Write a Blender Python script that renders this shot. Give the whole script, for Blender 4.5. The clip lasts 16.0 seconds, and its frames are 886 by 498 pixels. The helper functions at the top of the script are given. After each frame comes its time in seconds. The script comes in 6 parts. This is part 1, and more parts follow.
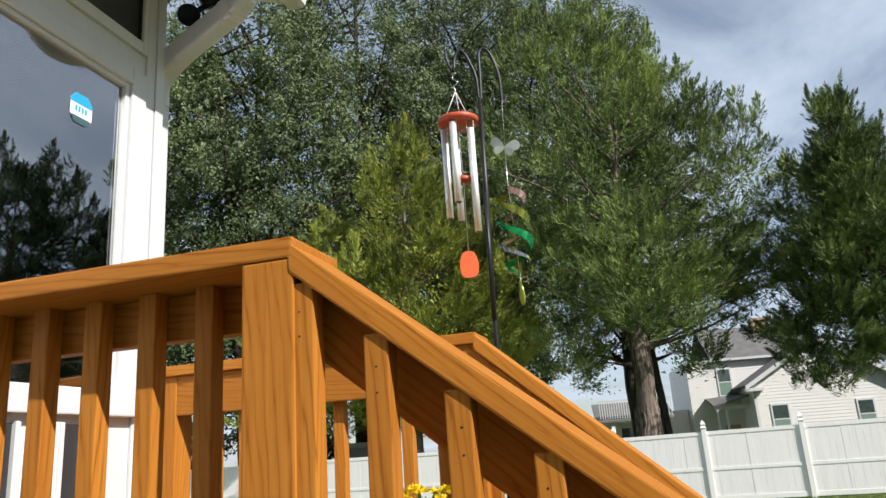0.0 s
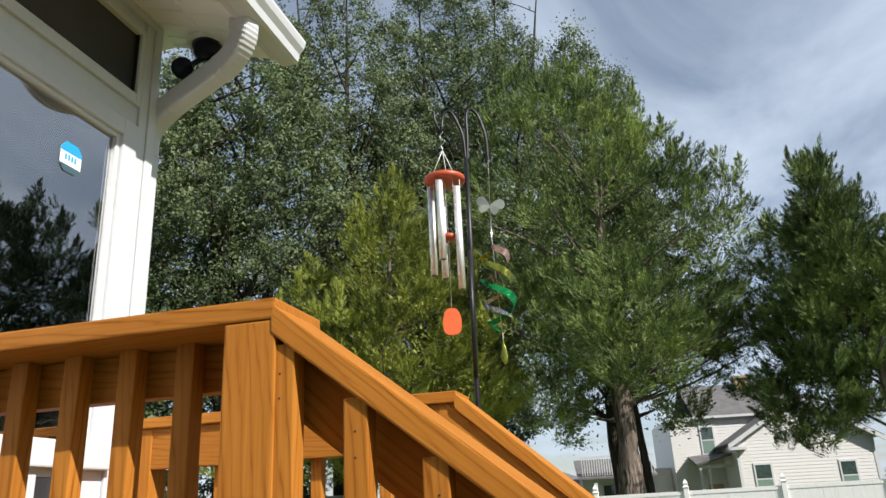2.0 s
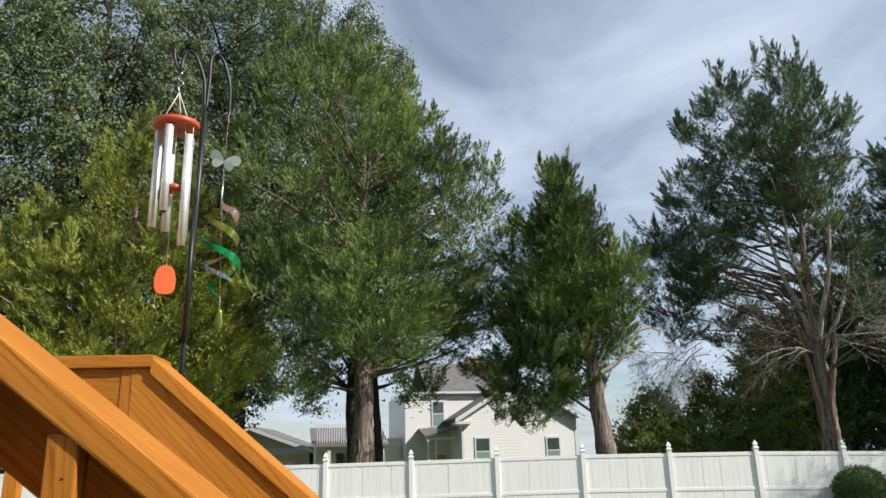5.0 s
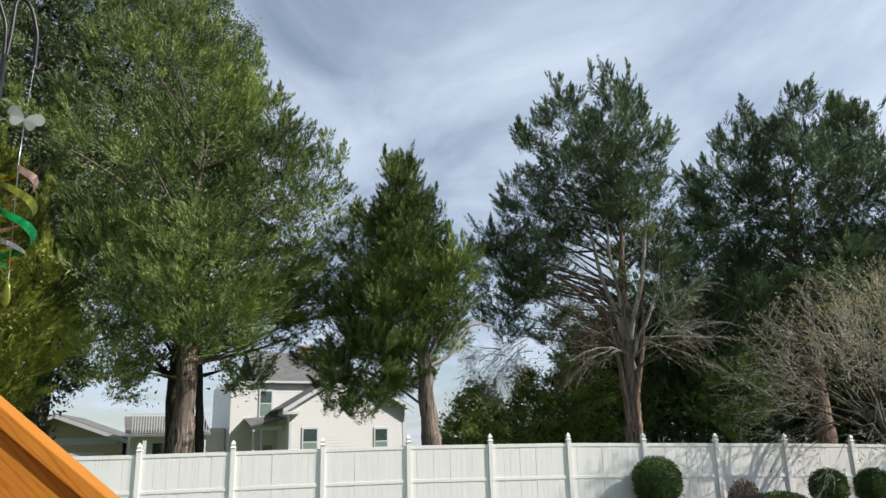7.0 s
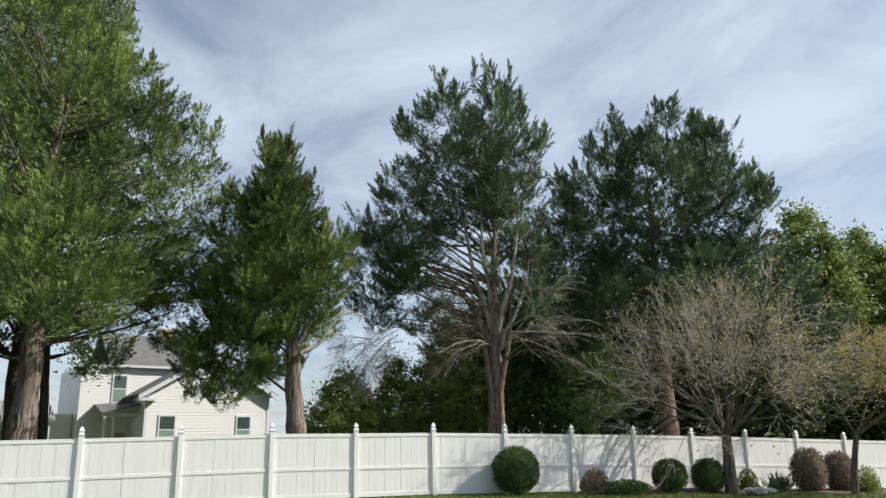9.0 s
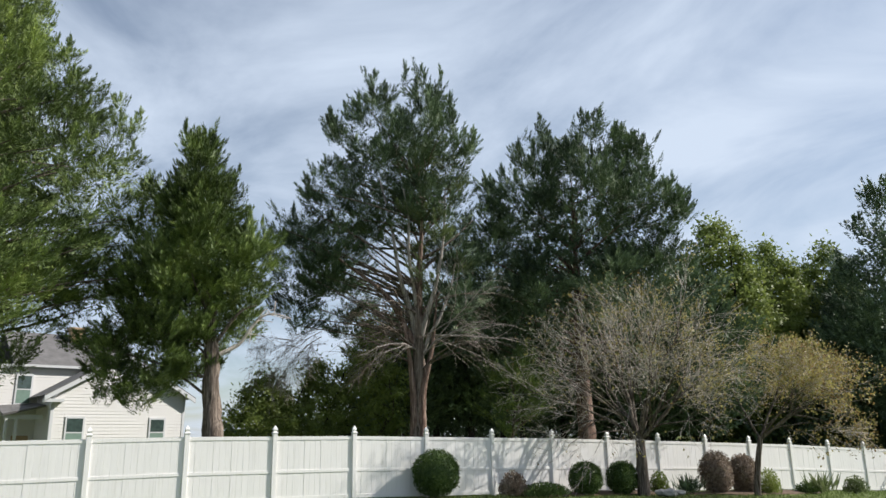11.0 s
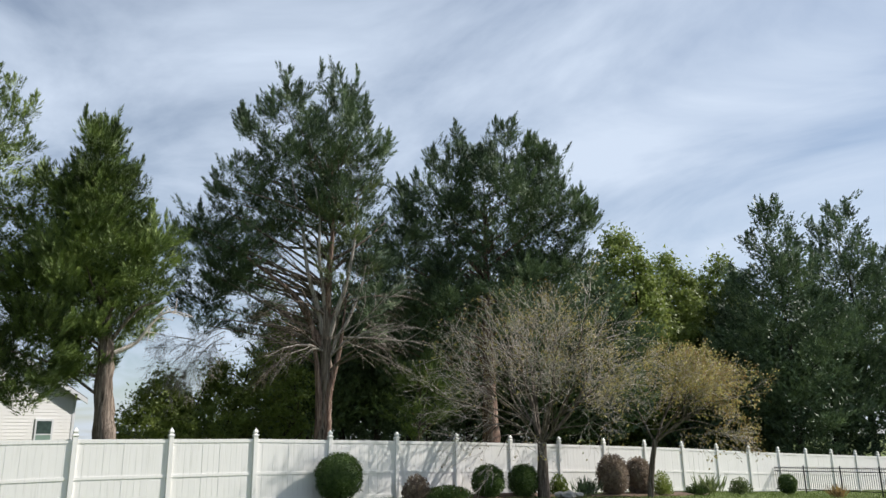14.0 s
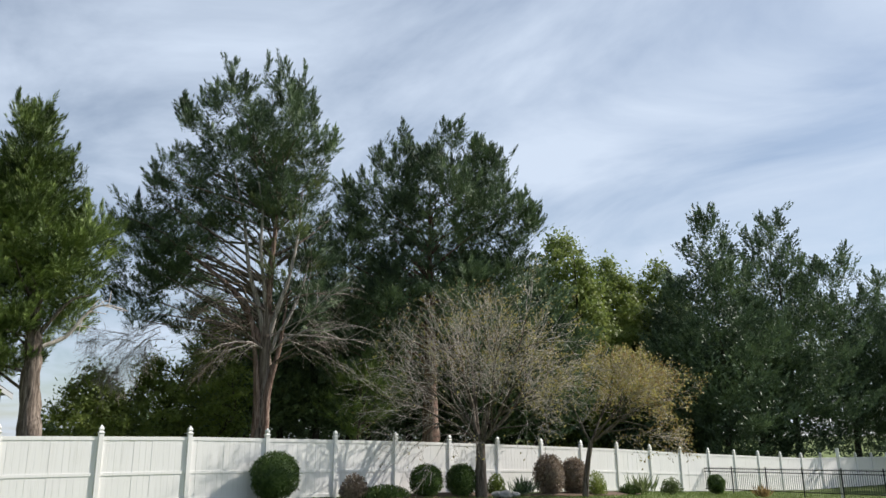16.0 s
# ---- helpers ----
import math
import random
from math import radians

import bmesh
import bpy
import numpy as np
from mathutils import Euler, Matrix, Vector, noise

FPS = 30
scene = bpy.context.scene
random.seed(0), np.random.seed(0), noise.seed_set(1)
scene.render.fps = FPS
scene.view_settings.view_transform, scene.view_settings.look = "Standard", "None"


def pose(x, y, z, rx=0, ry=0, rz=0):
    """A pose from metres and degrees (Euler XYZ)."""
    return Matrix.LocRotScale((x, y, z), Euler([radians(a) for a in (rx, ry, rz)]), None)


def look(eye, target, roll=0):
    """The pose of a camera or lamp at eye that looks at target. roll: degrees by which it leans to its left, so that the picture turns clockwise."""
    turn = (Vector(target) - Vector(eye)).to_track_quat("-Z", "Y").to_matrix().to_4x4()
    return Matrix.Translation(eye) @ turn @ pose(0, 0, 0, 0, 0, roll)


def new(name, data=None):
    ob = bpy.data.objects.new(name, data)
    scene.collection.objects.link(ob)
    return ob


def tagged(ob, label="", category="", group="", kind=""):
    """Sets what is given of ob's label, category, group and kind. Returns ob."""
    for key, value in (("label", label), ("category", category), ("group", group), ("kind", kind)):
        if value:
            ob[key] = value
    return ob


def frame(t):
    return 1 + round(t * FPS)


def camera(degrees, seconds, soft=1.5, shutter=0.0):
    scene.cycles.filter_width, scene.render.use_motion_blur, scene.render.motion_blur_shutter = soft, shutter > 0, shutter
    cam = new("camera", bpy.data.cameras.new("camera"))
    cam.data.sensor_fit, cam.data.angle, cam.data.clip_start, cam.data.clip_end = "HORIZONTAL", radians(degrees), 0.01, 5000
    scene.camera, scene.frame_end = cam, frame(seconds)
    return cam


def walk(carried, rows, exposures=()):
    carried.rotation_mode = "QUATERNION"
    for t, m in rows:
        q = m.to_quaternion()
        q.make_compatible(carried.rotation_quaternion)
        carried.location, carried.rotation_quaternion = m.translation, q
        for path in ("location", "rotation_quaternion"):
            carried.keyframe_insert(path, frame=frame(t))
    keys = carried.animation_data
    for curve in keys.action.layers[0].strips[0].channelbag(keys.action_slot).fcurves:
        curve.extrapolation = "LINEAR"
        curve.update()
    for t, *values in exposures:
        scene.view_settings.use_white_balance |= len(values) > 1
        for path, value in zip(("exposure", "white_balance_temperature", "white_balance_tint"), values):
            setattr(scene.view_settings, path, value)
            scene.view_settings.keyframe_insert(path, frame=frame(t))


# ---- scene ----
cam = camera(61.99, 16.0)
PATH = [
    (0.0, pose(-0.186, -0.034, 1.611, 105.46, 3.82, 2.00)),
    (0.5, pose(-0.183, -0.043, 1.615, 106.79, 3.77, 3.00)),
    (1.0, pose(-0.186, -0.050, 1.619, 108.01, 3.51, 3.47)),
    (1.5, pose(-0.184, -0.056, 1.627, 108.77, 3.13, 2.77)),
    (2.0, pose(-0.181, -0.057, 1.629, 109.23, 2.81, 0.47)),
    (2.5, pose(-0.177, -0.056, 1.629, 109.15, 2.62, -2.43)),
    (3.0, pose(-0.168, -0.052, 1.630, 108.55, 2.42, -6.16)),
    (3.5, pose(-0.151, -0.042, 1.630, 107.80, 2.21, -9.37)),
    (4.0, pose(-0.123, -0.031, 1.636, 106.95, 1.89, -12.61)),
    (6.5, pose(-0.020, 0.020, 1.660, 105.12, 1.41, -28.69)),
    (7.0, pose(-0.018, 0.012, 1.653, 105.08, 1.44, -31.95)),
    (7.5, pose(-0.022, 0.020, 1.648, 104.95, 1.35, -35.09)),
    (8.0, pose(-0.034, 0.030, 1.640, 104.72, 1.14, -37.89)),
    (8.5, pose(-0.044, 0.030, 1.634, 104.39, 1.04, -40.17)),
    (9.0, pose(-0.042, 0.030, 1.629, 104.15, 0.98, -42.10)),
    (11.5, pose(-0.029, 0.013, 1.618, 104.42, 0.90, -49.19)),
    (12.0, pose(-0.024, 0.008, 1.623, 104.47, 0.87, -50.36)),
    (12.5, pose(-0.010, 0.007, 1.623, 104.48, 0.81, -51.53)),
    (13.0, pose(0.029, -0.015, 1.626, 104.46, 0.82, -52.66)),
    (13.5, pose(0.037, -0.013, 1.625, 104.44, 0.81, -53.85)),
    (14.0, pose(0.043, -0.007, 1.623, 104.43, 0.77, -54.98)),
    (14.5, pose(0.046, -0.024, 1.621, 104.37, 0.69, -56.08)),
    (15.0, pose(0.060, -0.031, 1.619, 104.35, 0.52, -57.16)),
    (15.5, pose(0.048, -0.044, 1.613, 104.34, 0.49, -58.29)),
    (16.0, pose(0.056, -0.036, 1.607, 104.38, 0.40, -59.48)),
]
EXPOSURES = [(0.0, 0.5), (16.0, 0.5)]
walk(cam, PATH, EXPOSURES)

# ---- world and sun ----
SUN_BEARING, SUN_HEIGHT = 131.0, 38.0
world = bpy.data.worlds.new("sky")
scene.world = world
world.use_nodes = True
wn, wl = world.node_tree.nodes, world.node_tree.links
wn.clear()
w_out = wn.new("ShaderNodeOutputWorld")
w_bg = wn.new("ShaderNodeBackground")
w_sky = wn.new("ShaderNodeTexSky")
w_sky.sky_type = "NISHITA"
w_sky.sun_disc = False
w_sky.sun_elevation = radians(SUN_HEIGHT)
w_sky.sun_rotation = radians(SUN_BEARING)
w_sky.air_density = 1.0
w_sky.dust_density = 0.6
w_geo = wn.new("ShaderNodeTexCoord")
w_sep = wn.new("ShaderNodeSeparateXYZ")
wl.new(w_geo.outputs["Generated"], w_sep.inputs[0])


def wmath(op, a, b):
    n = wn.new("ShaderNodeMath")
    n.operation = op
    for k, v in enumerate((a, b)):
        if isinstance(v, (int, float)):
            n.inputs[k].default_value = v
        else:
            wl.new(v, n.inputs[k])
    return n.outputs[0]


# clouds lie on a high flat layer: the way is divided by its height
w_h = wmath("ADD", wmath("MAXIMUM", w_sep.outputs[2], 0.0), 0.12)
w_comb = wn.new("ShaderNodeCombineXYZ")
wl.new(wmath("DIVIDE", w_sep.outputs[0], w_h), w_comb.inputs[0])
wl.new(wmath("DIVIDE", w_sep.outputs[1], w_h), w_comb.inputs[1])
w_map = wn.new("ShaderNodeMapping")
w_map.inputs["Scale"].default_value = (0.85, 1.1, 1.0)
w_map.inputs["Location"].default_value = (3.1, 1.7, 0.0)
w_turn = wn.new("ShaderNodeMapping")
w_turn.inputs["Rotation"].default_value = (0, 0, radians(-70))
wl.new(w_comb.outputs[0], w_turn.inputs[0])
wl.new(w_turn.outputs[0], w_map.inputs[0])
w_n1 = wn.new("ShaderNodeTexNoise")
w_n1.inputs["Scale"].default_value = 1.3
w_n1.inputs["Detail"].default_value = 7
w_n1.inputs["Roughness"].default_value = 0.56
w_n1.inputs["Distortion"].default_value = 0.6
wl.new(w_map.outputs[0], w_n1.inputs["Vector"])
w_along = wmath("ADD", wmath("MULTIPLY", w_sep.outputs[0], 0.17), wmath("MULTIPLY", w_sep.outputs[1], -0.98))
w_rise = wmath("SUBTRACT", w_sep.outputs[2], wmath("ADD", 0.41, wmath("MULTIPLY", w_along, 0.22)))
w_far = wmath("ADD", wmath("POWER", wmath("DIVIDE", w_along, 0.30), 2.0), wmath("POWER", wmath("DIVIDE", w_rise, 0.042), 2.0))
w_bank = wmath("MULTIPLY", wmath("POWER", 2.718, wmath("MULTIPLY", w_far, -1.0)), wmath("GREATER_THAN", w_sep.outputs[0], 0.0))
w_ramp = wn.new("ShaderNodeValToRGB")
w_ramp.color_ramp.elements[0].position = 0.36
w_ramp.color_ramp.elements[0].color = (0.26, 0.26, 0.26, 1)
w_ramp.color_ramp.elements[1].position = 0.70
w_ramp.color_ramp.elements[1].color = (0.95, 0.95, 0.95, 1)
wl.new(wmath("ADD", w_n1.outputs[0], wmath("MULTIPLY", w_bank, 0.05)), w_ramp.inputs[0])
w_mix = wn.new("ShaderNodeMixRGB")
w_mix.inputs[2].default_value = (6.7, 7.7, 9.2, 1)
# the veil thins out overhead
w_thin = wn.new("ShaderNodeMapRange")
w_thin.inputs["From Min"].default_value = 0.55
w_thin.inputs["From Max"].default_value = 0.95
w_thin.inputs["To Min"].default_value = 1.0
w_thin.inputs["To Max"].default_value = 0.25
wl.new(w_sep.outputs[2], w_thin.inputs["Value"])
wl.new(wmath("MULTIPLY", w_ramp.outputs[0], w_thin.outputs[0]), w_mix.inputs[0])
wl.new(w_sky.outputs[0], w_mix.inputs[1])
wl.new(w_mix.outputs[0], w_bg.inputs[0])
w_bg.inputs[1].default_value = 0.073
wl.new(w_bg.outputs[0], w_out.inputs[0])

sun = new("sun", bpy.data.lights.new("sun", "SUN"))
sun.data.energy = 5.0
sun.data.angle = radians(0.6)
sun.data.color = (1.0, 0.96, 0.90)
_sb, _sh = radians(SUN_BEARING), radians(SUN_HEIGHT)
sun.matrix_world = look((math.sin(_sb) * math.cos(_sh) * 50, math.cos(_sb) * math.cos(_sh) * 50, math.sin(_sh) * 50), (0, 0, 0))


# ---- materials ----
class Mat:
    """A node material in the making: texture nodes on object or world coordinates, mixed by ramps."""

    def __init__(self, name, rough=0.6, metal=0.0, spec=0.5):
        self.m = bpy.data.materials.new(name)
        self.m.use_nodes = True
        self.n, self.l = self.m.node_tree.nodes, self.m.node_tree.links
        self.b = self.n["Principled BSDF"]
        self.b.inputs["Roughness"].default_value = rough
        self.b.inputs["Metallic"].default_value = metal
        self.b.inputs["Specular IOR Level"].default_value = spec

    def coord(self, scale=(1, 1, 1), world_space=False):
        mp = self.n.new("ShaderNodeMapping")
        mp.inputs["Scale"].default_value = scale
        if world_space:
            self.l.new(self.n.new("ShaderNodeNewGeometry").outputs["Position"], mp.inputs[0])
        else:
            tc = self.n.new("ShaderNodeTexCoord")
            oi = self.n.new("ShaderNodeObjectInfo")
            ml = self.n.new("ShaderNodeMath")
            ml.operation = "MULTIPLY"
            ml.inputs[1].default_value = 37.0
            self.l.new(oi.outputs["Random"], ml.inputs[0])
            ad = self.n.new("ShaderNodeVectorMath")
            self.l.new(tc.outputs["Object"], ad.inputs[0])
            self.l.new(ml.outputs[0], ad.inputs[1])
            self.l.new(ad.outputs[0], mp.inputs[0])
        return mp.outputs[0]

    def noise(self, vec, scale, detail=4, rough=0.55, distort=0.0):
        t = self.n.new("ShaderNodeTexNoise")
        t.inputs["Scale"].default_value = scale
        t.inputs["Detail"].default_value = detail
        t.inputs["Roughness"].default_value = rough
        t.inputs["Distortion"].default_value = distort
        self.l.new(vec, t.inputs["Vector"])
        return t.outputs[0]

    def wave(self, vec, scale, distort=3.0, detail=2.0, kind="BANDS", axis="Z"):
        t = self.n.new("ShaderNodeTexWave")
        t.wave_type = kind
        if kind == "BANDS":
            t.bands_direction = axis
        else:
            t.rings_direction = axis
        t.inputs["Scale"].default_value = scale
        t.inputs["Distortion"].default_value = distort
        t.inputs["Detail"].default_value = detail
        self.l.new(vec, t.inputs["Vector"])
        return t.outputs["Fac"]

    def ramp(self, fac, stops):
        r = self.n.new("ShaderNodeValToRGB")
        e = r.color_ramp.elements
        while len(e) < len(stops):
            e.new(0.5)
        for k, (p, c) in enumerate(stops):
            e[k].position = p
            e[k].color = (*c, 1) if len(c) == 3 else c
        self.l.new(fac, r.inputs[0])
        return r.outputs[0]

    def mix(self, fac, a, b, kind="MIX"):
        x = self.n.new("ShaderNodeMixRGB")
        x.blend_type = kind
        for k, v in enumerate((fac, a, b)):
            if isinstance(v, (int, float)):
                x.inputs[k].default_value = v
            elif isinstance(v, tuple):
                x.inputs[k].default_value = (*v, 1)
            else:
                self.l.new(v, x.inputs[k])
        return x.outputs[0]

    def random(self, island=False):
        if island:
            return self.n.new("ShaderNodeNewGeometry").outputs["Random Per Island"]
        return self.n.new("ShaderNodeObjectInfo").outputs["Random"]

    def color(self, c):
        if isinstance(c, tuple):
            self.b.inputs["Base Color"].default_value = (*c, 1)
        else:
            self.l.new(c, self.b.inputs["Base Color"])
        return self

    def bump(self, h, strength=0.3, dist=0.01):
        x = self.n.new("ShaderNodeBump")
        x.inputs["Strength"].default_value = strength
        x.inputs["Distance"].default_value = dist
        self.l.new(h, x.inputs["Height"])
        self.l.new(x.outputs[0], self.b.inputs["Normal"])
        return self


def wood_material(name, light, mid, dark):
    """Stained softwood: grain runs along the board's own x."""
    k = Mat(name, rough=0.55, spec=0.12)
    v = k.coord((0.5, 26, 26))
    fine = k.noise(v, 7.0, 6, 0.6)
    lines = k.noise(k.coord((0.22, 9, 9)), 5.0, 3, 0.5, 0.35)
    blot = k.noise(k.coord((1.5, 4, 4)), 2.0, 3)
    knot = k.n.new("ShaderNodeTexVoronoi")
    knot.inputs["Scale"].default_value = 3.2
    k.l.new(k.coord((0.9, 1.6, 1.6)), knot.inputs["Vector"])
    band = k.wave(k.coord((0.5, 6, 6)), 6.5, distort=7.0, detail=3.0, kind="BANDS", axis="DIAGONAL")
    col = k.ramp(band, [(0.0, light), (0.62, tuple(0.85 * p + 0.15 * q for p, q in zip(light, mid))), (0.94, tuple(0.35 * p + 0.65 * q for p, q in zip(light, mid))), (1.0, tuple(0.6 * p + 0.4 * q for p, q in zip(mid, dark)))])
    col = k.mix(k.ramp(lines, [(0.40, (0.6, 0.6, 0.6)), (0.58, (0, 0, 0))]), col, tuple(0.55 * p + 0.45 * q for p, q in zip(light, mid)))
    col = k.mix(0.20, col, k.ramp(fine, [(0.32, dark), (0.6, light)]))
    col = k.mix(k.ramp(blot, [(0.35, (0, 0, 0)), (0.75, (0.45, 0.45, 0.45))]), col, mid)
    col = k.mix(k.ramp(knot.outputs["Distance"], [(0.03, (0.85, 0.85, 0.85)), (0.085, (0, 0, 0))]), col, dark)
    tint = k.ramp(k.random(), [(0.0, (0.84, 0.80, 0.76)), (1.0, (1.06, 1.04, 1.0))])
    k.color(k.mix(1.0, col, tint, "MULTIPLY"))
    return k.bump(fine, 0.25, 0.002).m


WOOD = wood_material("stained_wood", (0.48, 0.198, 0.034), (0.33, 0.112, 0.014), (0.13, 0.032, 0.004))


def plain_material(name, c, rough=0.5, metal=0.0, var=0.08, scale=6.0, spec=0.5, bump=0.0):
    k = Mat(name, rough, metal, spec)
    v = k.coord()
    a = k.noise(v, scale, 5)
    b = k.noise(v, scale * 9, 3)
    lo = tuple(x * (1 - var) for x in c)
    hi = tuple(min(1.0, x * (1 + var)) for x in c)
    k.color(k.mix(0.3, k.ramp(a, [(0.3, lo), (0.7, hi)]), k.ramp(b, [(0.3, lo), (0.7, hi)])))
    if bump:
        k.bump(b, bump, 0.004)
    return k.m


def vinyl_material(name, c, dirt, amount):
    """White plastic with faint streaks of dirt that run down."""
    k = Mat(name, 0.42, 0.0, 0.45)
    s = k.noise(k.coord((14, 14, 0.7), True), 1.6, 5, 0.6)
    g = k.noise(k.coord((1, 1, 1), True), 0.8, 4)
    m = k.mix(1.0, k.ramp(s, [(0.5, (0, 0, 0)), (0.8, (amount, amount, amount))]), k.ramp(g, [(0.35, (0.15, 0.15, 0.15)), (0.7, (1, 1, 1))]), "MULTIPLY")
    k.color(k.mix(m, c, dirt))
    return k.m


FENCE_WHITE = vinyl_material("white_vinyl", (0.80, 0.778, 0.755), (0.42, 0.40, 0.35), 0.55)
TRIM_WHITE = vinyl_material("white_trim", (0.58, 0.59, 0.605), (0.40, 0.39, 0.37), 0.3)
SOFFIT = plain_material("soffit_vinyl", (0.82, 0.81, 0.775), 0.55, var=0.04)
SIDING = vinyl_material("white_siding", (0.70, 0.685, 0.67), (0.5, 0.49, 0.46), 0.4)
ROOF_GREY = plain_material("grey_shingle", (0.13, 0.125, 0.125), 0.9, var=0.3, scale=2.0)
BRICK_TAN = plain_material("tan_brick", (0.42, 0.30, 0.18), 0.85, var=0.2, scale=4.0)
SHED_GREY = plain_material("grey_shed_board", (0.25, 0.25, 0.25), 0.8, var=0.15)
ROOF_PALE = plain_material("pale_grey_lid", (0.42, 0.42, 0.41), 0.7, var=0.12)
TAN_WALL = plain_material("tan_wall", (0.50, 0.42, 0.28), 0.8, var=0.08)
BLACK_METAL = plain_material("black_metal", (0.015, 0.015, 0.016), 0.42, 0.3, var=0.3, scale=20)
DARK_PLASTIC = plain_material("dark_plastic", (0.006, 0.008, 0.022), 0.3, 0.0, var=0.2, spec=0.25)
ALUMINIUM = plain_material("brushed_aluminium", (0.86, 0.86, 0.87), 0.5, 0.75, var=0.08, scale=30)
CORD = plain_material("white_cord", (0.7, 0.68, 0.62), 0.8)
RED_WOOD = plain_material("red_stained_wood", (0.42, 0.07, 0.028), 0.45, var=0.25, scale=12)
ORANGE_SAIL = plain_material("orange_red_wood", (0.72, 0.12, 0.035), 0.5, var=0.12, scale=14)
NAIL = plain_material("dark_nail_head", (0.05, 0.035, 0.03), 0.5, 0.5)
STEEL = plain_material("steel", (0.6, 0.6, 0.6), 0.25, 1.0, var=0.1)
DARK_SCREEN = plain_material("dark_screen", (0.03, 0.03, 0.033), 0.35, var=0.2)
INTERIOR = plain_material("interior_paint", (0.75, 0.75, 0.73), 0.8, var=0.08)
MULCH = plain_material("brown_mulch", (0.10, 0.06, 0.04), 0.95, var=0.4, scale=9, bump=0.6)
STONE = plain_material("grey_stone", (0.32, 0.31, 0.29), 0.9, var=0.25, scale=6, bump=0.5)
TERRACOTTA = plain_material("terracotta", (0.36, 0.15, 0.08), 0.85, var=0.15)


def film_material(name, c, rough=0.2, metal=0.6):
    k = Mat(name, rough, metal)
    k.color(k.ramp(k.noise(k.coord(), 18, 3), [(0.3, tuple(x * 0.75 for x in c)), (0.7, c)]))
    return k.m


GREEN_FOIL = film_material("green_foil", (0.02, 0.42, 0.13))
YELLOW_FOIL = film_material("yellow_foil", (0.62, 0.60, 0.06))
MINT_FOIL = film_material("mint_foil", (0.10, 0.50, 0.30))
PINK_FOIL = film_material("pink_foil", (0.60, 0.42, 0.36))
SILVER_FOIL = film_material("silver_foil", (0.75, 0.75, 0.78), 0.15, 0.9)
OLIVE_FOIL = film_material("olive_foil", (0.30, 0.34, 0.06))


def glass_material(name, tint=(0.85, 0.9, 0.9), ior=1.5):
    m = bpy.data.materials.new(name)
    m.use_nodes = True
    n, l = m.node_tree.nodes, m.node_tree.links
    n.clear()
    out = n.new("ShaderNodeOutputMaterial")
    tr = n.new("ShaderNodeBsdfTransparent")
    tr.inputs[0].default_value = (*tint, 1)
    gl = n.new("ShaderNodeBsdfGlossy")
    gl.inputs["Roughness"].default_value = 0.01
    fr = n.new("ShaderNodeFresnel")
    fr.inputs[0].default_value = ior
    mx = n.new("ShaderNodeMixShader")
    l.new(fr.outputs[0], mx.inputs[0])
    l.new(tr.outputs[0], mx.inputs[1])
    l.new(gl.outputs[0], mx.inputs[2])
    l.new(mx.outputs[0], out.inputs[0])
    return m


GLASS = glass_material("window_glass", (0.88, 0.91, 0.92), 5.0)
FAR_GLASS = plain_material("dark_window_glass", (0.05, 0.075, 0.07), 0.08, var=0.3, spec=0.8)
BLIND = plain_material("green_grey_blind", (0.16, 0.24, 0.20), 0.6, var=0.15)


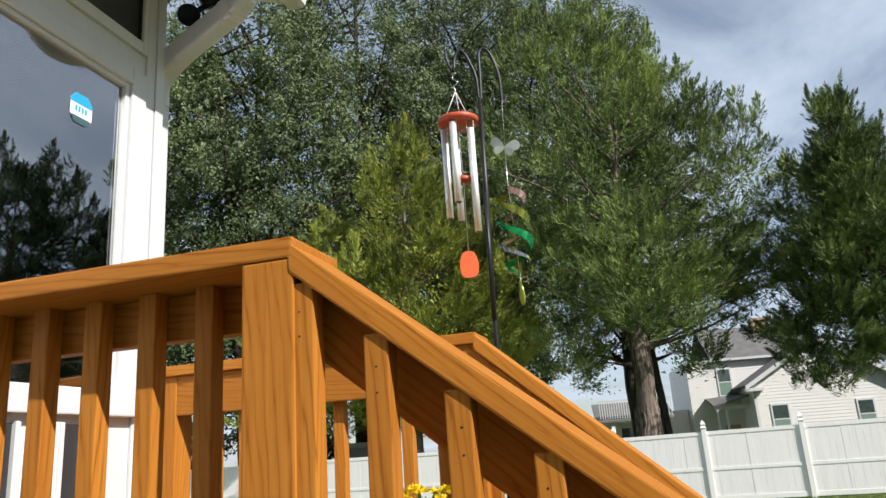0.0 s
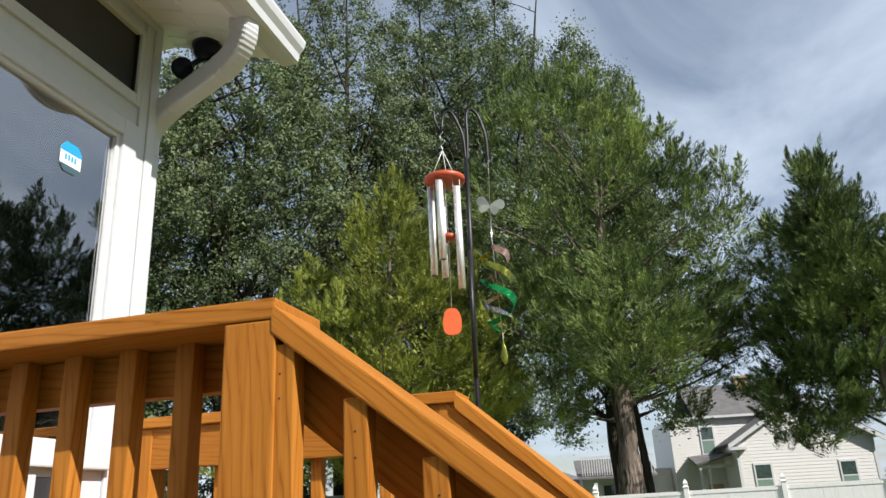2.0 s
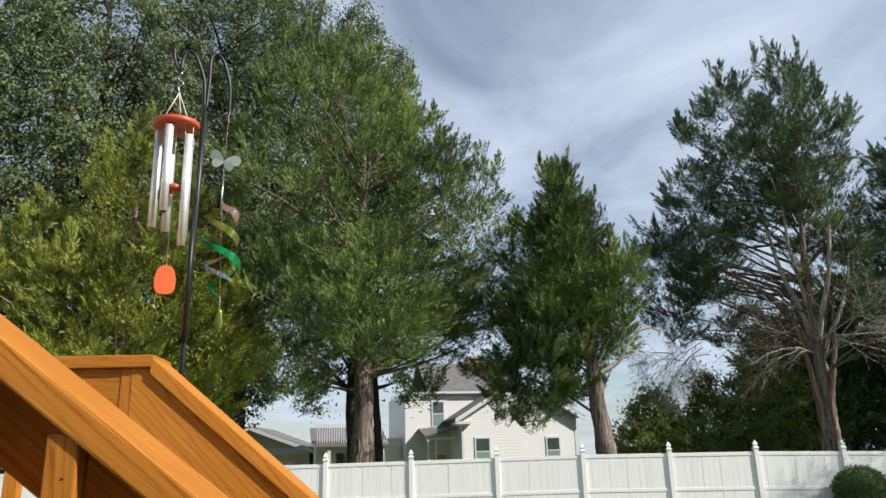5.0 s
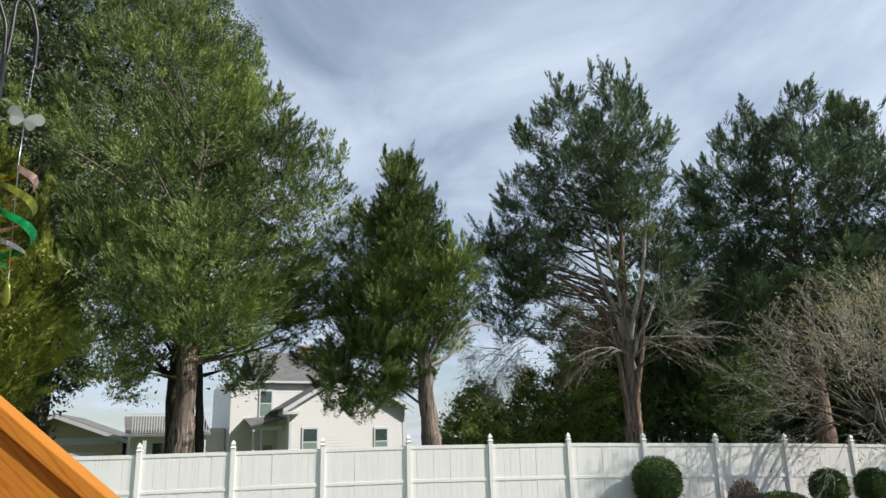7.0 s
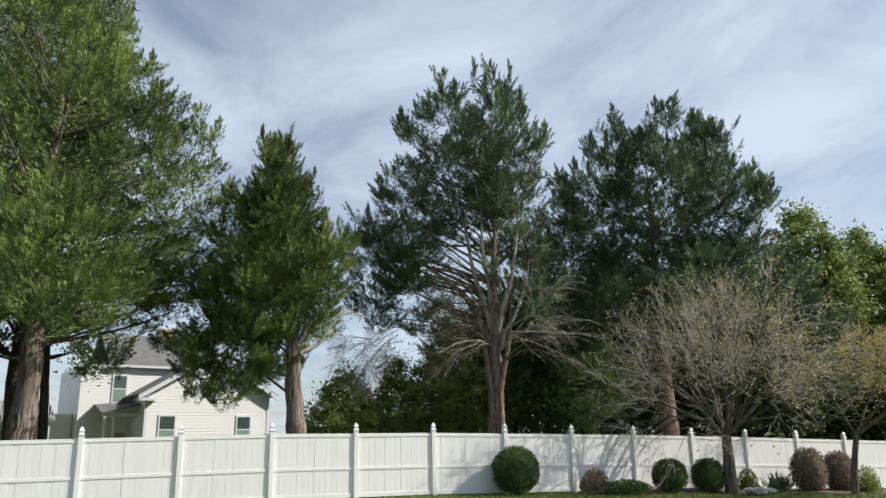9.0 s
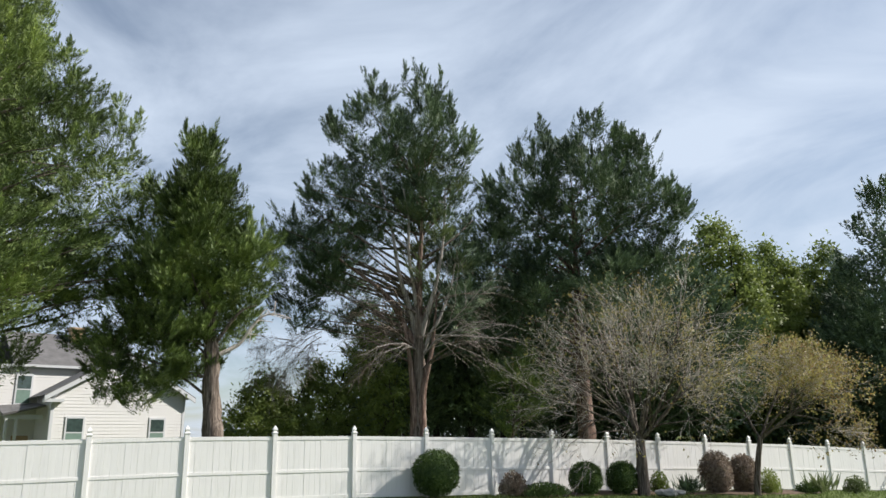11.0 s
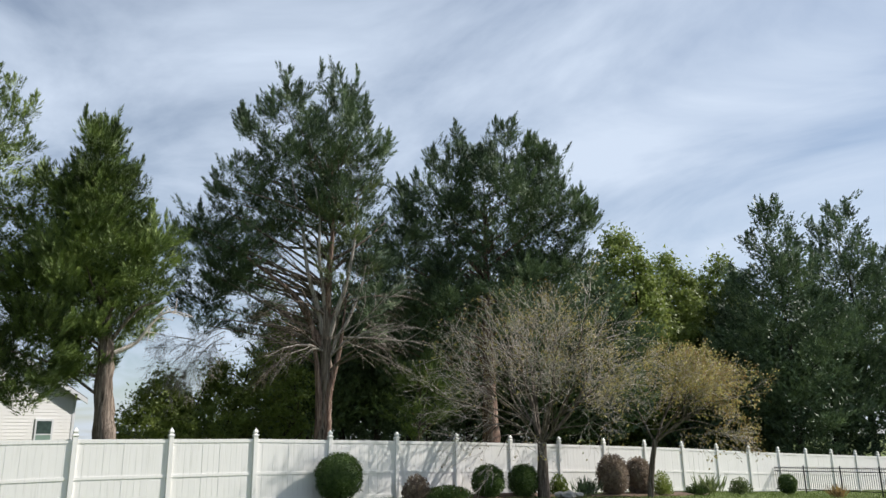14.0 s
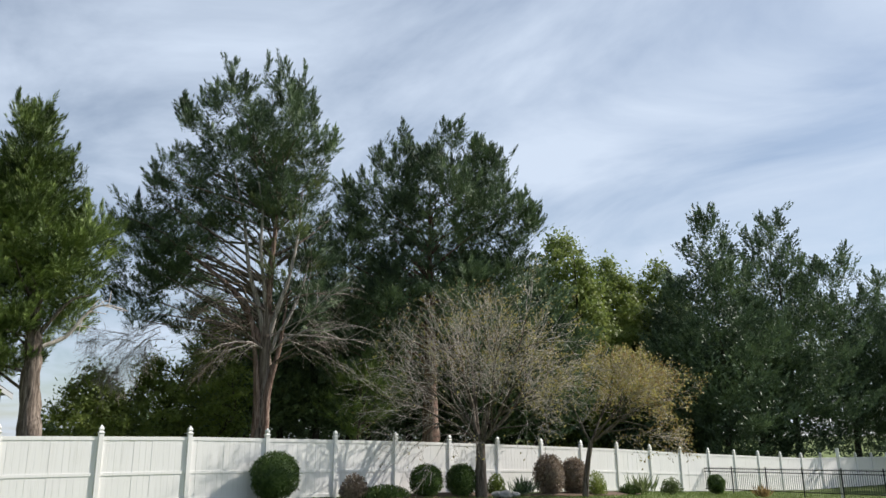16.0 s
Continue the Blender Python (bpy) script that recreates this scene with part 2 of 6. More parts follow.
def leaf_material(name, dark, mid, light, translucent=0.3, patch=0.35):
    m = bpy.data.materials.new(name)
    m.use_nodes = True
    n, l = m.node_tree.nodes, m.node_tree.links
    n.clear()
    out = n.new("ShaderNodeOutputMaterial")
    geo = n.new("ShaderNodeNewGeometry")
    ramp = n.new("ShaderNodeValToRGB")
    e = ramp.color_ramp.elements
    e.new(0.5)
    for k, (p, c) in enumerate(((0.0, dark), (0.5, mid), (1.0, light))):
        e[k].position, e[k].color = p, (*c, 1)
    noi = n.new("ShaderNodeTexNoise")
    noi.inputs["Scale"].default_value = patch
    noi.inputs["Detail"].default_value = 3
    l.new(geo.outputs["Position"], noi.inputs["Vector"])
    a = n.new("ShaderNodeMath")
    a.operation = "MULTIPLY_ADD"
    l.new(noi.outputs[0], a.inputs[0])
    a.inputs[1].default_value = 1.3
    a.inputs[2].default_value = -0.45
    b = n.new("ShaderNodeMath")
    b.operation = "MULTIPLY_ADD"
    l.new(geo.outputs["Random Per Island"], b.inputs[0])
    b.inputs[1].default_value = 0.26
    tuft = n.new("ShaderNodeTexNoise")
    tuft.inputs["Scale"].default_value = patch * 5
    tuft.inputs["Detail"].default_value = 2
    l.new(geo.outputs["Position"], tuft.inputs["Vector"])
    c = n.new("ShaderNodeMath")
    c.operation = "MULTIPLY_ADD"
    l.new(tuft.outputs[0], c.inputs[0])
    c.inputs[1].default_value = 1.5
    c.inputs[2].default_value = -0.62
    ac = n.new("ShaderNodeMath")
    l.new(a.outputs[0], ac.inputs[0])
    l.new(c.outputs[0], ac.inputs[1])
    l.new(ac.outputs[0], b.inputs[2])
    l.new(b.outputs[0], ramp.inputs[0])
    d = n.new("ShaderNodeBsdfPrincipled")
    d.inputs["Roughness"].default_value = 0.55
    d.inputs["Specular IOR Level"].default_value = 0.35
    t = n.new("ShaderNodeBsdfTranslucent")
    l.new(ramp.outputs[0], d.inputs["Base Color"])
    l.new(ramp.outputs[0], t.inputs["Color"])
    mx = n.new("ShaderNodeMixShader")
    mx.inputs[0].default_value = translucent
    l.new(d.outputs[0], mx.inputs[1])
    l.new(t.outputs[0], mx.inputs[2])
    l.new(mx.outputs[0], out.inputs[0])
    return m


CEDAR = leaf_material("cedar_foliage", (0.025, 0.042, 0.014), (0.129, 0.181, 0.052), (0.383, 0.470, 0.134), 0.09)
CEDAR_BRIGHT = leaf_material("bright_cedar_foliage", (0.037, 0.053, 0.009), (0.204, 0.236, 0.035), (0.457, 0.477, 0.087), 0.1)
CEDAR_DARK = leaf_material("dark_cedar_foliage", (0.022, 0.038, 0.023), (0.100, 0.148, 0.076), (0.259, 0.336, 0.168), 0.09)
CEDAR_GREY = leaf_material("thin_cedar_foliage", (0.05, 0.075, 0.03), (0.13, 0.165, 0.065), (0.21, 0.245, 0.1), 0.42)
OAK = leaf_material("oak_foliage", (0.030, 0.044, 0.019), (0.112, 0.150, 0.063), (0.228, 0.277, 0.128), 0.25)
LIGHT_LEAF = leaf_material("light_green_foliage", (0.094, 0.133, 0.030), (0.180, 0.231, 0.056), (0.291, 0.333, 0.094), 0.4)
AUTUMN = leaf_material("yellowing_foliage", (0.17, 0.145, 0.06), (0.36, 0.31, 0.11), (0.52, 0.48, 0.17), 0.4, 0.8)
RUSSET = leaf_material("russet_foliage", (0.14, 0.085, 0.04), (0.27, 0.18, 0.07), (0.36, 0.28, 0.10), 0.4, 0.8)
BOX_LEAF = leaf_material("clipped_shrub_foliage", (0.03, 0.058, 0.016), (0.08, 0.13, 0.036), (0.15, 0.215, 0.06), 0.3, 2.0)
PURPLE_LEAF = leaf_material("purple_brown_foliage", (0.12, 0.095, 0.07), (0.27, 0.21, 0.165), (0.40, 0.34, 0.26), 0.35, 2.0)
MUM = leaf_material("yellow_petal", (0.55, 0.36, 0.01), (0.75, 0.55, 0.01), (0.8, 0.65, 0.03), 0.2, 6.0)


PALE_WING = leaf_material("pale_wing", (0.78, 0.82, 0.80), (0.85, 0.88, 0.86), (0.90, 0.92, 0.90), 0.5, 8.0)


def bark_material(name, a, b, c):
    k = Mat(name, 0.95, spec=0.1)
    v = k.coord((9, 9, 0.9), True)
    s = k.noise(v, 1.6, 8, 0.62, 0.6)
    p = k.noise(k.coord((1, 1, 1), True), 1.1, 3)
    col = k.ramp(s, [(0.37, a), (0.5, b), (0.64, c)])
    k.color(k.mix(k.ramp(p, [(0.35, (0, 0, 0)), (0.7, (0.5, 0.5, 0.5))]), col, b))
    return k.bump(s, 0.9, 0.05).m


BARK = bark_material("cedar_bark", (0.035, 0.028, 0.022), (0.155, 0.122, 0.10), (0.33, 0.275, 0.23))
BARK_RED = bark_material("reddish_cedar_bark", (0.04, 0.024, 0.018), (0.17, 0.112, 0.09), (0.36, 0.27, 0.22))
BARK_DARK = bark_material("dark_oak_bark", (0.02, 0.018, 0.015), (0.05, 0.043, 0.036), (0.10, 0.085, 0.07))
BARK_GREY = bark_material("grey_branch_bark", (0.13, 0.112, 0.10), (0.32, 0.28, 0.25), (0.50, 0.45, 0.41))
CRAB_BARK = bark_material("dark_crabapple_bark", (0.035, 0.028, 0.022), (0.12, 0.10, 0.084), (0.26, 0.225, 0.195))
CRAB_TWIG = bark_material("crabapple_twig", (0.20, 0.175, 0.16), (0.47, 0.42, 0.38), (0.68, 0.62, 0.57))
DEAD_WOOD = bark_material("bleached_dead_wood", (0.28, 0.23, 0.19), (0.52, 0.45, 0.39), (0.68, 0.61, 0.54))

g_ = Mat("lawn", 0.9, spec=0.2)
_a = g_.noise(g_.coord((1, 1, 1), True), 0.5, 5)
_b = g_.noise(g_.coord((1, 1, 1), True), 22, 3)
g_.color(g_.mix(0.5, g_.ramp(_a, [(0.3, (0.08, 0.12, 0.03)), (0.7, (0.14, 0.18, 0.05))]), g_.ramp(_b, [(0.3, (0.055, 0.085, 0.02)), (0.7, (0.18, 0.21, 0.07))])))
LAWN = g_.bump(_b, 0.8, 0.05).m
GRASS = leaf_material("grass_blade", (0.05, 0.08, 0.015), (0.11, 0.16, 0.03), (0.19, 0.24, 0.06), 0.3, 1.5)


# ---- building helpers ----
def link_mesh(name, verts, faces, mat, parent=None, smooth=False):
    me = bpy.data.meshes.new(name)
    me.from_pydata(verts, [], faces)
    if smooth:
        me.polygons.foreach_set("use_smooth", [True] * len(me.polygons))
    me.materials.append(mat)
    ob = new(name, me)
    ob.parent = parent
    return ob


def part(name, bm, mat, parent, label="", smooth=False):
    me = bpy.data.meshes.new(name)
    bm.to_mesh(me)
    bm.free()
    if smooth:
        me.polygons.foreach_set("use_smooth", [True] * len(me.polygons))
    me.materials.append(mat)
    ob = new(name, me)
    ob.parent = parent
    if label:
        ob["label"] = label
    return ob


def thing(name, label, category, m=None, group="", kind=""):
    ob = new(name)
    ob.empty_display_size = 0.1
    if m is not None:
        ob.matrix_basis = m
    return tagged(ob, label, category, group, kind)


def box_bm(x0, x1, y0, y1, z0, z1, bevel=0.0):
    bm = bmesh.new()
    bmesh.ops.create_cube(bm, size=1.0)
    for v in bm.verts:
        v.co = Vector((x0 + (v.co.x + 0.5) * (x1 - x0), y0 + (v.co.y + 0.5) * (y1 - y0), z0 + (v.co.z + 0.5) * (z1 - z0)))
    if bevel:
        bmesh.ops.bevel(bm, geom=bm.edges[:], offset=bevel, segments=2, profile=0.6, affect="EDGES")
    return bm


def box(name, x0, x1, y0, y1, z0, z1, mat, parent, bevel=0.0, label=""):
    """A box in the parent's frame, with its own origin in its middle."""
    cx, cy, cz = (x0 + x1) / 2, (y0 + y1) / 2, (z0 + z1) / 2
    ob = part(name, box_bm(x0 - cx, x1 - cx, y0 - cy, y1 - cy, z0 - cz, z1 - cz, bevel), mat, parent, label)
    ob.matrix_basis = Matrix.Translation((cx, cy, cz))
    return ob


def board(name, a, b, width, thick, mat, parent, up=(0, 0, 1), bevel=0.003, label="", cut=None):
    """A board from a to b: its own x runs along it, its z towards up. cut: shear of its ends, to make them plumb."""
    a, b = Vector(a), Vector(b)
    x = (b - a).normalized()
    y = Vector(up).cross(x).normalized()
    z = x.cross(y)
    ln = (b - a).length
    bm = box_bm(-ln / 2, ln / 2, -width / 2, width / 2, -thick / 2, thick / 2, bevel)
    if cut:
        for v in bm.verts:
            v.co.x += cut * v.co.z
    ob = part(name, bm, mat, parent, label)
    m = Matrix((x, y, z)).transposed().to_4x4()
    m.translation = (a + b) / 2
    ob.matrix_basis = m
    return ob


def tube(pts, radii, sides, verts, faces, wob=0.0, rng=None, cap=False):
    """Adds a tapered tube along pts to the lists verts and faces."""
    pts = [Vector(p) for p in pts]
    start = len(verts)
    ref = Vector((0.31, 0.87, 0.2))
    for i, p in enumerate(pts):
        d = (pts[min(i + 1, len(pts) - 1)] - pts[max(i - 1, 0)])
        d = d.normalized() if d.length > 1e-9 else Vector((0, 0, 1))
        s = d.cross(ref)
        if s.length < 0.05:
            s = d.cross(Vector((1, 0, 0)))
        s.normalize()
        t = d.cross(s)
        for k in range(sides):
            a = 2 * math.pi * k / sides
            r = radii[i] * (1 + (rng.uniform(-wob, wob) if wob else 0))
            verts.append(tuple(p + s * (math.cos(a) * r) + t * (math.sin(a) * r)))
    for i in range(len(pts) - 1):
        for k in range(sides):
            a, b = start + i * sides + k, start + i * sides + (k + 1) % sides
            faces.append((a, b, b + sides, a + sides))
    if cap:
        faces.append(tuple(start + k for k in reversed(range(sides))))
        faces.append(tuple(start + (len(pts) - 1) * sides + k for k in range(sides)))


def tube_part(name, pts, radius, mat, parent, sides=10, label=""):
    v, f = [], []
    rad = radius if isinstance(radius, (list, tuple)) else [radius] * len(pts)
    tube(pts, rad, sides, v, f, cap=True)
    ob = link_mesh(name, v, f, mat, parent, True)
    if label:
        ob["label"] = label
    return ob


def smooth_line(pts, n=6):
    """Catmull-Rom through pts."""
    P = [Vector(p) for p in pts]
    P = [P[0] * 2 - P[1]] + P + [P[-1] * 2 - P[-2]]
    out = []
    for i in range(1, len(P) - 2):
        for k in range(n):
            t = k / n
            out.append(0.5 * ((2 * P[i]) + (P[i + 1] - P[i - 1]) * t + (2 * P[i - 1] - 5 * P[i] + 4 * P[i + 1] - P[i + 2]) * t * t
                              + (3 * P[i] - P[i - 1] - 3 * P[i + 1] + P[i + 2]) * t ** 3))
    return out + [P[-2]]


def lathe(profile, sides, turn=0.0):
    bm = bmesh.new()
    rings = []
    for r, z in profile:
        rings.append([bm.verts.new((r * math.cos(2 * math.pi * (k + turn) / sides), r * math.sin(2 * math.pi * (k + turn) / sides), z)) for k in range(sides)])
    for a, b in zip(rings, rings[1:]):
        for k in range(sides):
            bm.faces.new((a[k], a[(k + 1) % sides], b[(k + 1) % sides], b[k]))
    bm.faces.new(rings[0][::-1])
    bm.faces.new(rings[-1])
    return bm


# ---- ground ----
FENCE_P0, FENCE_E, STEP = Vector((3.942, 21.80)), Vector((0.9368, -0.3499)), 2.44
GI = [-60, -10, 0, 3, 5, 8, 10, 13, 15, 20, 40, 90]
GZ = [-0.4, -0.22, -0.15, -0.09, -0.13, -0.31, -0.47, -0.74, -1.0, -1.5, -2.2, -3.0]


def ground_z(x, y):
    i = (Vector((x, y)) - FENCE_P0).dot(FENCE_E) / STEP
    return float(np.interp(i, GI, GZ))


def polar(bearing, d):
    return math.sin(radians(bearing)) * d, math.cos(radians(bearing)) * d


axis = [-2500, -900, -300, -120, -70] + [-50 + 2.5 * k for k in range(57)] + [110, 160, 300, 900, 2500]
gv = [(x, y, ground_z(x, y) if max(abs(x), abs(y)) < 200 else -2.0) for y in axis for x in axis]
na = len(axis)
gf = [(j * na + i, j * na + i + 1, (j + 1) * na + i + 1, (j + 1) * na + i) for j in range(na - 1) for i in range(na - 1)]
tagged(link_mesh("ground", gv, gf, LAWN, smooth=True), "green mown lawn that slopes gently down", "lawn", kind="structure")

# ---- deck frame: u along the landing's edge and down the stairs, v away from the viewer ----
DECK = Matrix.Rotation(radians(-15), 4, "Z")
TOP, EDGE = 1.951, -0.695
DECK_Z = 1.0
GND = -0.11


def nail(u, v, z, parent, facing):
    """A small round nail head, a millimetre proud of the board's face."""
    bm = lathe([(0.0017, 0.0), (0.0017, 0.0005), (0.0008, 0.0009)], 8)
    bmesh.ops.rotate(bm, cent=(0, 0, 0), matrix=Matrix.Rotation(radians(90), 3, "X"), verts=bm.verts[:])
    bmesh.ops.translate(bm, vec=(u, v, z), verts=bm.verts[:])
    part("nail_head", bm, NAIL, parent)


def rail_level(name, label, v0, u0, u1, facing, baluster_us, post_us, post_v):
    r = thing(name, label, "railing", DECK)
    board("cap", (u0, v0 + 0.085, TOP - 0.017), (u1, v0 + 0.085, TOP - 0.017), 0.17, 0.034, WOOD, r, bevel=0.004)
    bv = v0 + 0.112 if facing else v0 + 0.071
    sv = v0 + 0.151 if facing else v0 + 0.034
    deep = 0.082 if facing else 0.13
    board("sub_rail", (u0, sv, TOP - 0.034 - deep / 2), (u1 - 0.086, sv, TOP - 0.034 - deep / 2), 0.036, deep, WOOD, r)
    board("bottom_rail", (u0, sv, DECK_Z + 0.1), (u1 - 0.09, sv, DECK_Z + 0.1), 0.036, 0.089, WOOD, r)
    for u in baluster_us:
        board("baluster", (u, bv, DECK_Z + 0.03), (u, bv, TOP - 0.033), 0.035, 0.036, WOOD, r, up=(1, 0, 0))
    for u in post_us:
        board("post", (u, post_v, GND - 0.3), (u, post_v, TOP - 0.035), 0.089, 0.089, WOOD, r, up=(1, 0, 0), bevel=0.004)
    return r


rail_level("landing_railing", "honey-stained wooden landing railing with square balusters", 0.905, -1.84, EDGE, True,
           [-0.914 - 0.1155 * k for k in range(8)], [-0.739], 0.9515)
rail_level("landing_railing", "honey-stained wooden railing on the landing's far side", 2.03, -1.80, EDGE, False,
           [-0.83 - 0.112 * k for k in range(8)], [-0.738, -1.775], 2.088)


def rail_stair(name, label, v0, slope, facing):
    r = thing(name, label, "railing", DECK)
    run = 1.25
    d = Vector((1, 0, -slope)).normalized()
    up = Vector((slope, 0, 1)).normalized()
    a = Vector((EDGE + 0.004, v0 + (0.07 if facing else 0.085), TOP - (0.018 if facing else 0.014))) - up * 0.019
    b = a + d * (run / d.x)
    board("cap", a, b, 0.14 if facing else 0.17, 0.038, WOOD, r, up=up, bevel=0.004, cut=-slope)
    sv = v0 + 0.085 if facing else v0 + 0.030
    deep = 0.089 if facing else 0.115
    off = -up * (0.020 + deep / 2)
    aa, bb = a.copy(), b.copy()
    aa.y = bb.y = sv
    board("sub_rail", aa + off, bb + off, 0.036, deep, WOOD, r, up=up, cut=-slope)
    low = Vector((0, 0, -0.80))
    board("bottom_rail", aa + low, bb + low, 0.036, 0.089, WOOD, r, up=up, cut=-slope)
    bv = v0 + 0.026 if facing else v0 + 0.068
    for k in range(10):
        u = EDGE + 0.012 + (0.117 if facing else 0.108) * k
        z = TOP - 0.066 - slope * (u - EDGE)
        board("baluster", (u, bv, z - 0.82), (u, bv, z), 0.038, 0.038, WOOD, r, up=(1, 0, 0))
        if facing:
            for dz in (0.045, 0.082):
                nail(u + 0.004 * ((k * 7) % 3 - 1), bv - 0.0192, z - dz - 0.003 * (k % 3), r, True)
    u = EDGE + run + 0.02
    z = TOP - slope * run
    board("post", (u - 0.03, v0 + 0.052 if facing else v0 + 0.085, GND - 0.2), (u - 0.03, v0 + 0.052 if facing else v0 + 0.085, z - 0.01), 0.089, 0.089, WOOD, r, up=(1, 0, 0), bevel=0.004)


rail_stair("stair_railing", "honey-stained wooden stair railing with sloping cap", 0.905, 0.776, True)
rail_stair("stair_railing", "honey-stained wooden stair railing on the far side", 2.03, 0.86, False)

landing = thing("landing", "stained wooden deck landing at the house wall", "deck", DECK)
board("rim_joist", (-1.86, 1.03, DECK_Z - 0.12), (EDGE - 0.02, 1.03, DECK_Z - 0.12), 0.036, 0.18, WOOD, landing)
board("rim_joist", (-1.86, 2.06, DECK_Z - 0.12), (EDGE - 0.02, 2.06, DECK_Z - 0.12), 0.036, 0.18, WOOD, landing)
for k in range(8):
    u = -1.80 + 0.144 * k
    board("plank", (u, 1.02, DECK_Z - 0.016), (u, 2.10, DECK_Z - 0.016), 0.139, 0.03, WOOD, landing)
stairs = thing("stairs", "stained wooden steps from the landing to the lawn", "stairs", DECK)
for k in range(5):
    z, u = DECK_Z - 0.185 * (k + 1), EDGE + 0.02 + 0.225 * k
    board("tread", (u + 0.12, 1.06, z - 0.019), (u + 0.12, 2.06, z - 0.019), 0.26, 0.038, WOOD, stairs, up=(0, 0, 1))
    board("riser", (u + 0.01, 1.06, z + 0.075), (u + 0.01, 2.06, z + 0.075), 0.02, 0.17, WOOD, stairs)
for v in (1.04, 2.08):
    board("stringer", (EDGE, v, DECK_Z - 0.2), (EDGE + 1.15, v, DECK_Z - 0.2 - 0.945), 0.036, 0.25, WOOD, stairs, cut=-0.82)

# ---- sunroom ----
WU = -1.87
CORNER = 2.08


def sunroom():
    r = thing("sunroom", "white-trimmed sunroom with a large fixed window", "house", DECK)
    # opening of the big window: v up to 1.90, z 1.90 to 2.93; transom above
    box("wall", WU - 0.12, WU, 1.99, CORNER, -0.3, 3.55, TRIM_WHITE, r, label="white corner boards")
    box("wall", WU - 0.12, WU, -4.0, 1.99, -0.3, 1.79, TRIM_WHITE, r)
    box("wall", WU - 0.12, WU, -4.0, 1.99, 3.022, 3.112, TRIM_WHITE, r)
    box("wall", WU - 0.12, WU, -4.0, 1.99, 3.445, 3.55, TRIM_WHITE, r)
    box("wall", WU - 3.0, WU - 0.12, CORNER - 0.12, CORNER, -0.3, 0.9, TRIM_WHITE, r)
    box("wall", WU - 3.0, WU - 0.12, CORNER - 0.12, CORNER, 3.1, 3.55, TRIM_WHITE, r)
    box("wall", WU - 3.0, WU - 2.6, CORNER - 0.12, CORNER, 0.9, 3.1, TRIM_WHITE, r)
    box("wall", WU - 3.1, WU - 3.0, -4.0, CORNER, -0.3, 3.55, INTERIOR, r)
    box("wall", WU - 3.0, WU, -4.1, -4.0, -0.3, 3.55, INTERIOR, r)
    box("floor", WU - 3.0, WU - 0.12, -4.0, CORNER - 0.12, 0.9, 1.0, INTERIOR, r)
    box("ceiling", WU - 3.0, WU - 0.12, -4.0, CORNER - 0.12, 3.5, 3.55, INTERIOR, r)
    # unseen plain wall added behind the viewer to keep sky light off the railing
    box("wall", WU, 2.4, -2.6, -2.4, -0.3, 5.6, SIDING, r)
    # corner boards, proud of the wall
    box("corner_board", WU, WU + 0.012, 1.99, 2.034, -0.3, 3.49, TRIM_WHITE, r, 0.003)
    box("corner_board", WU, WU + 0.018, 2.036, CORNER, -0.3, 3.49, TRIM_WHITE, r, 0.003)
    w = part("window", box_bm(WU - 0.03, WU + 0.024, 1.905, 1.978, 1.85, 3.022, 0.005), TRIM_WHITE, r, "fixed window in a white frame")
    box("frame", WU - 0.03, WU + 0.024, -0.6, 1.905, 2.957, 3.022, TRIM_WHITE, w, 0.005)
    box("frame", WU - 0.03, WU + 0.04, -0.6, 1.99, 1.79, 1.87, TRIM_WHITE, w, 0.006)
    box("frame", WU - 0.02, WU + 0.010, 1.885, 1.905, 1.87, 2.957, TRIM_WHITE, w, 0.004)
    box("frame", WU - 0.02, WU + 0.010, -0.6, 1.885, 2.939, 2.957, TRIM_WHITE, w, 0.004)
    box("frame", WU - 0.03, WU + 0.03, -0.66, -0.6, 1.79, 3.022, TRIM_WHITE, w, 0.006)
    g = box("pane", WU - 0.012, WU - 0.006, -0.6, 1.885, 1.87, 2.939, GLASS, w, label="large clear glass pane")
    g.visible_shadow = False
    box("wall", WU - 0.12, WU, -4.0, -0.66, 1.79, 3.022, TRIM_WHITE, r)
    t = part("transom_window", box_bm(WU - 0.02, WU + 0.014, 1.962, 1.987, 3.112, 3.445, 0.004), TRIM_WHITE, r, "dark screened transom window")
    box("frame", WU - 0.02, WU + 0.014, -4.0, 1.962, 3.112, 3.158, TRIM_WHITE, t, 0.004)
    box("frame", WU - 0.02, WU + 0.014, -4.0, 1.962, 3.42, 3.445, TRIM_WHITE, t, 0.004)
    box("screen", WU - 0.012, WU - 0.008, -4.0, 1.962, 3.158, 3.42, DARK_SCREEN, t)
    box("spline", WU - 0.008, WU + 0.002, 1.954, 1.962, 3.158, 3.42, BLACK_METAL, t, label="black screen edge")
    box("spline", WU - 0.008, WU + 0.002, -4.0, 1.954, 3.158, 3.164, BLACK_METAL, t, label="black screen edge")
    # inner upright seen through the pane
    box("inner_post", WU - 0.115, WU - 0.03, 1.875, 1.935, 1.0, 3.5, TRIM_WHITE, r, 0.004)
    # lower glazed panels
    for v0, v1 in ((1.70, 1.775), (1.595, 1.665), (1.25, 1.528), (0.85, 1.19), (0.2, 0.78)):
        p = part("lower_panel", box_bm(WU - 0.01, WU + 0.006, v0, v1, 1.05, 1.765, 0.002), DARK_SCREEN, r, "dark lower window panel")
        box("panel_frame", WU, WU + 0.02, v0 - 0.017, v0, 1.02, 1.770, TRIM_WHITE, p, 0.003)
        box("panel_frame", WU, WU + 0.02, v1, v1 + 0.017, 1.02, 1.770, TRIM_WHITE, p, 0.003)
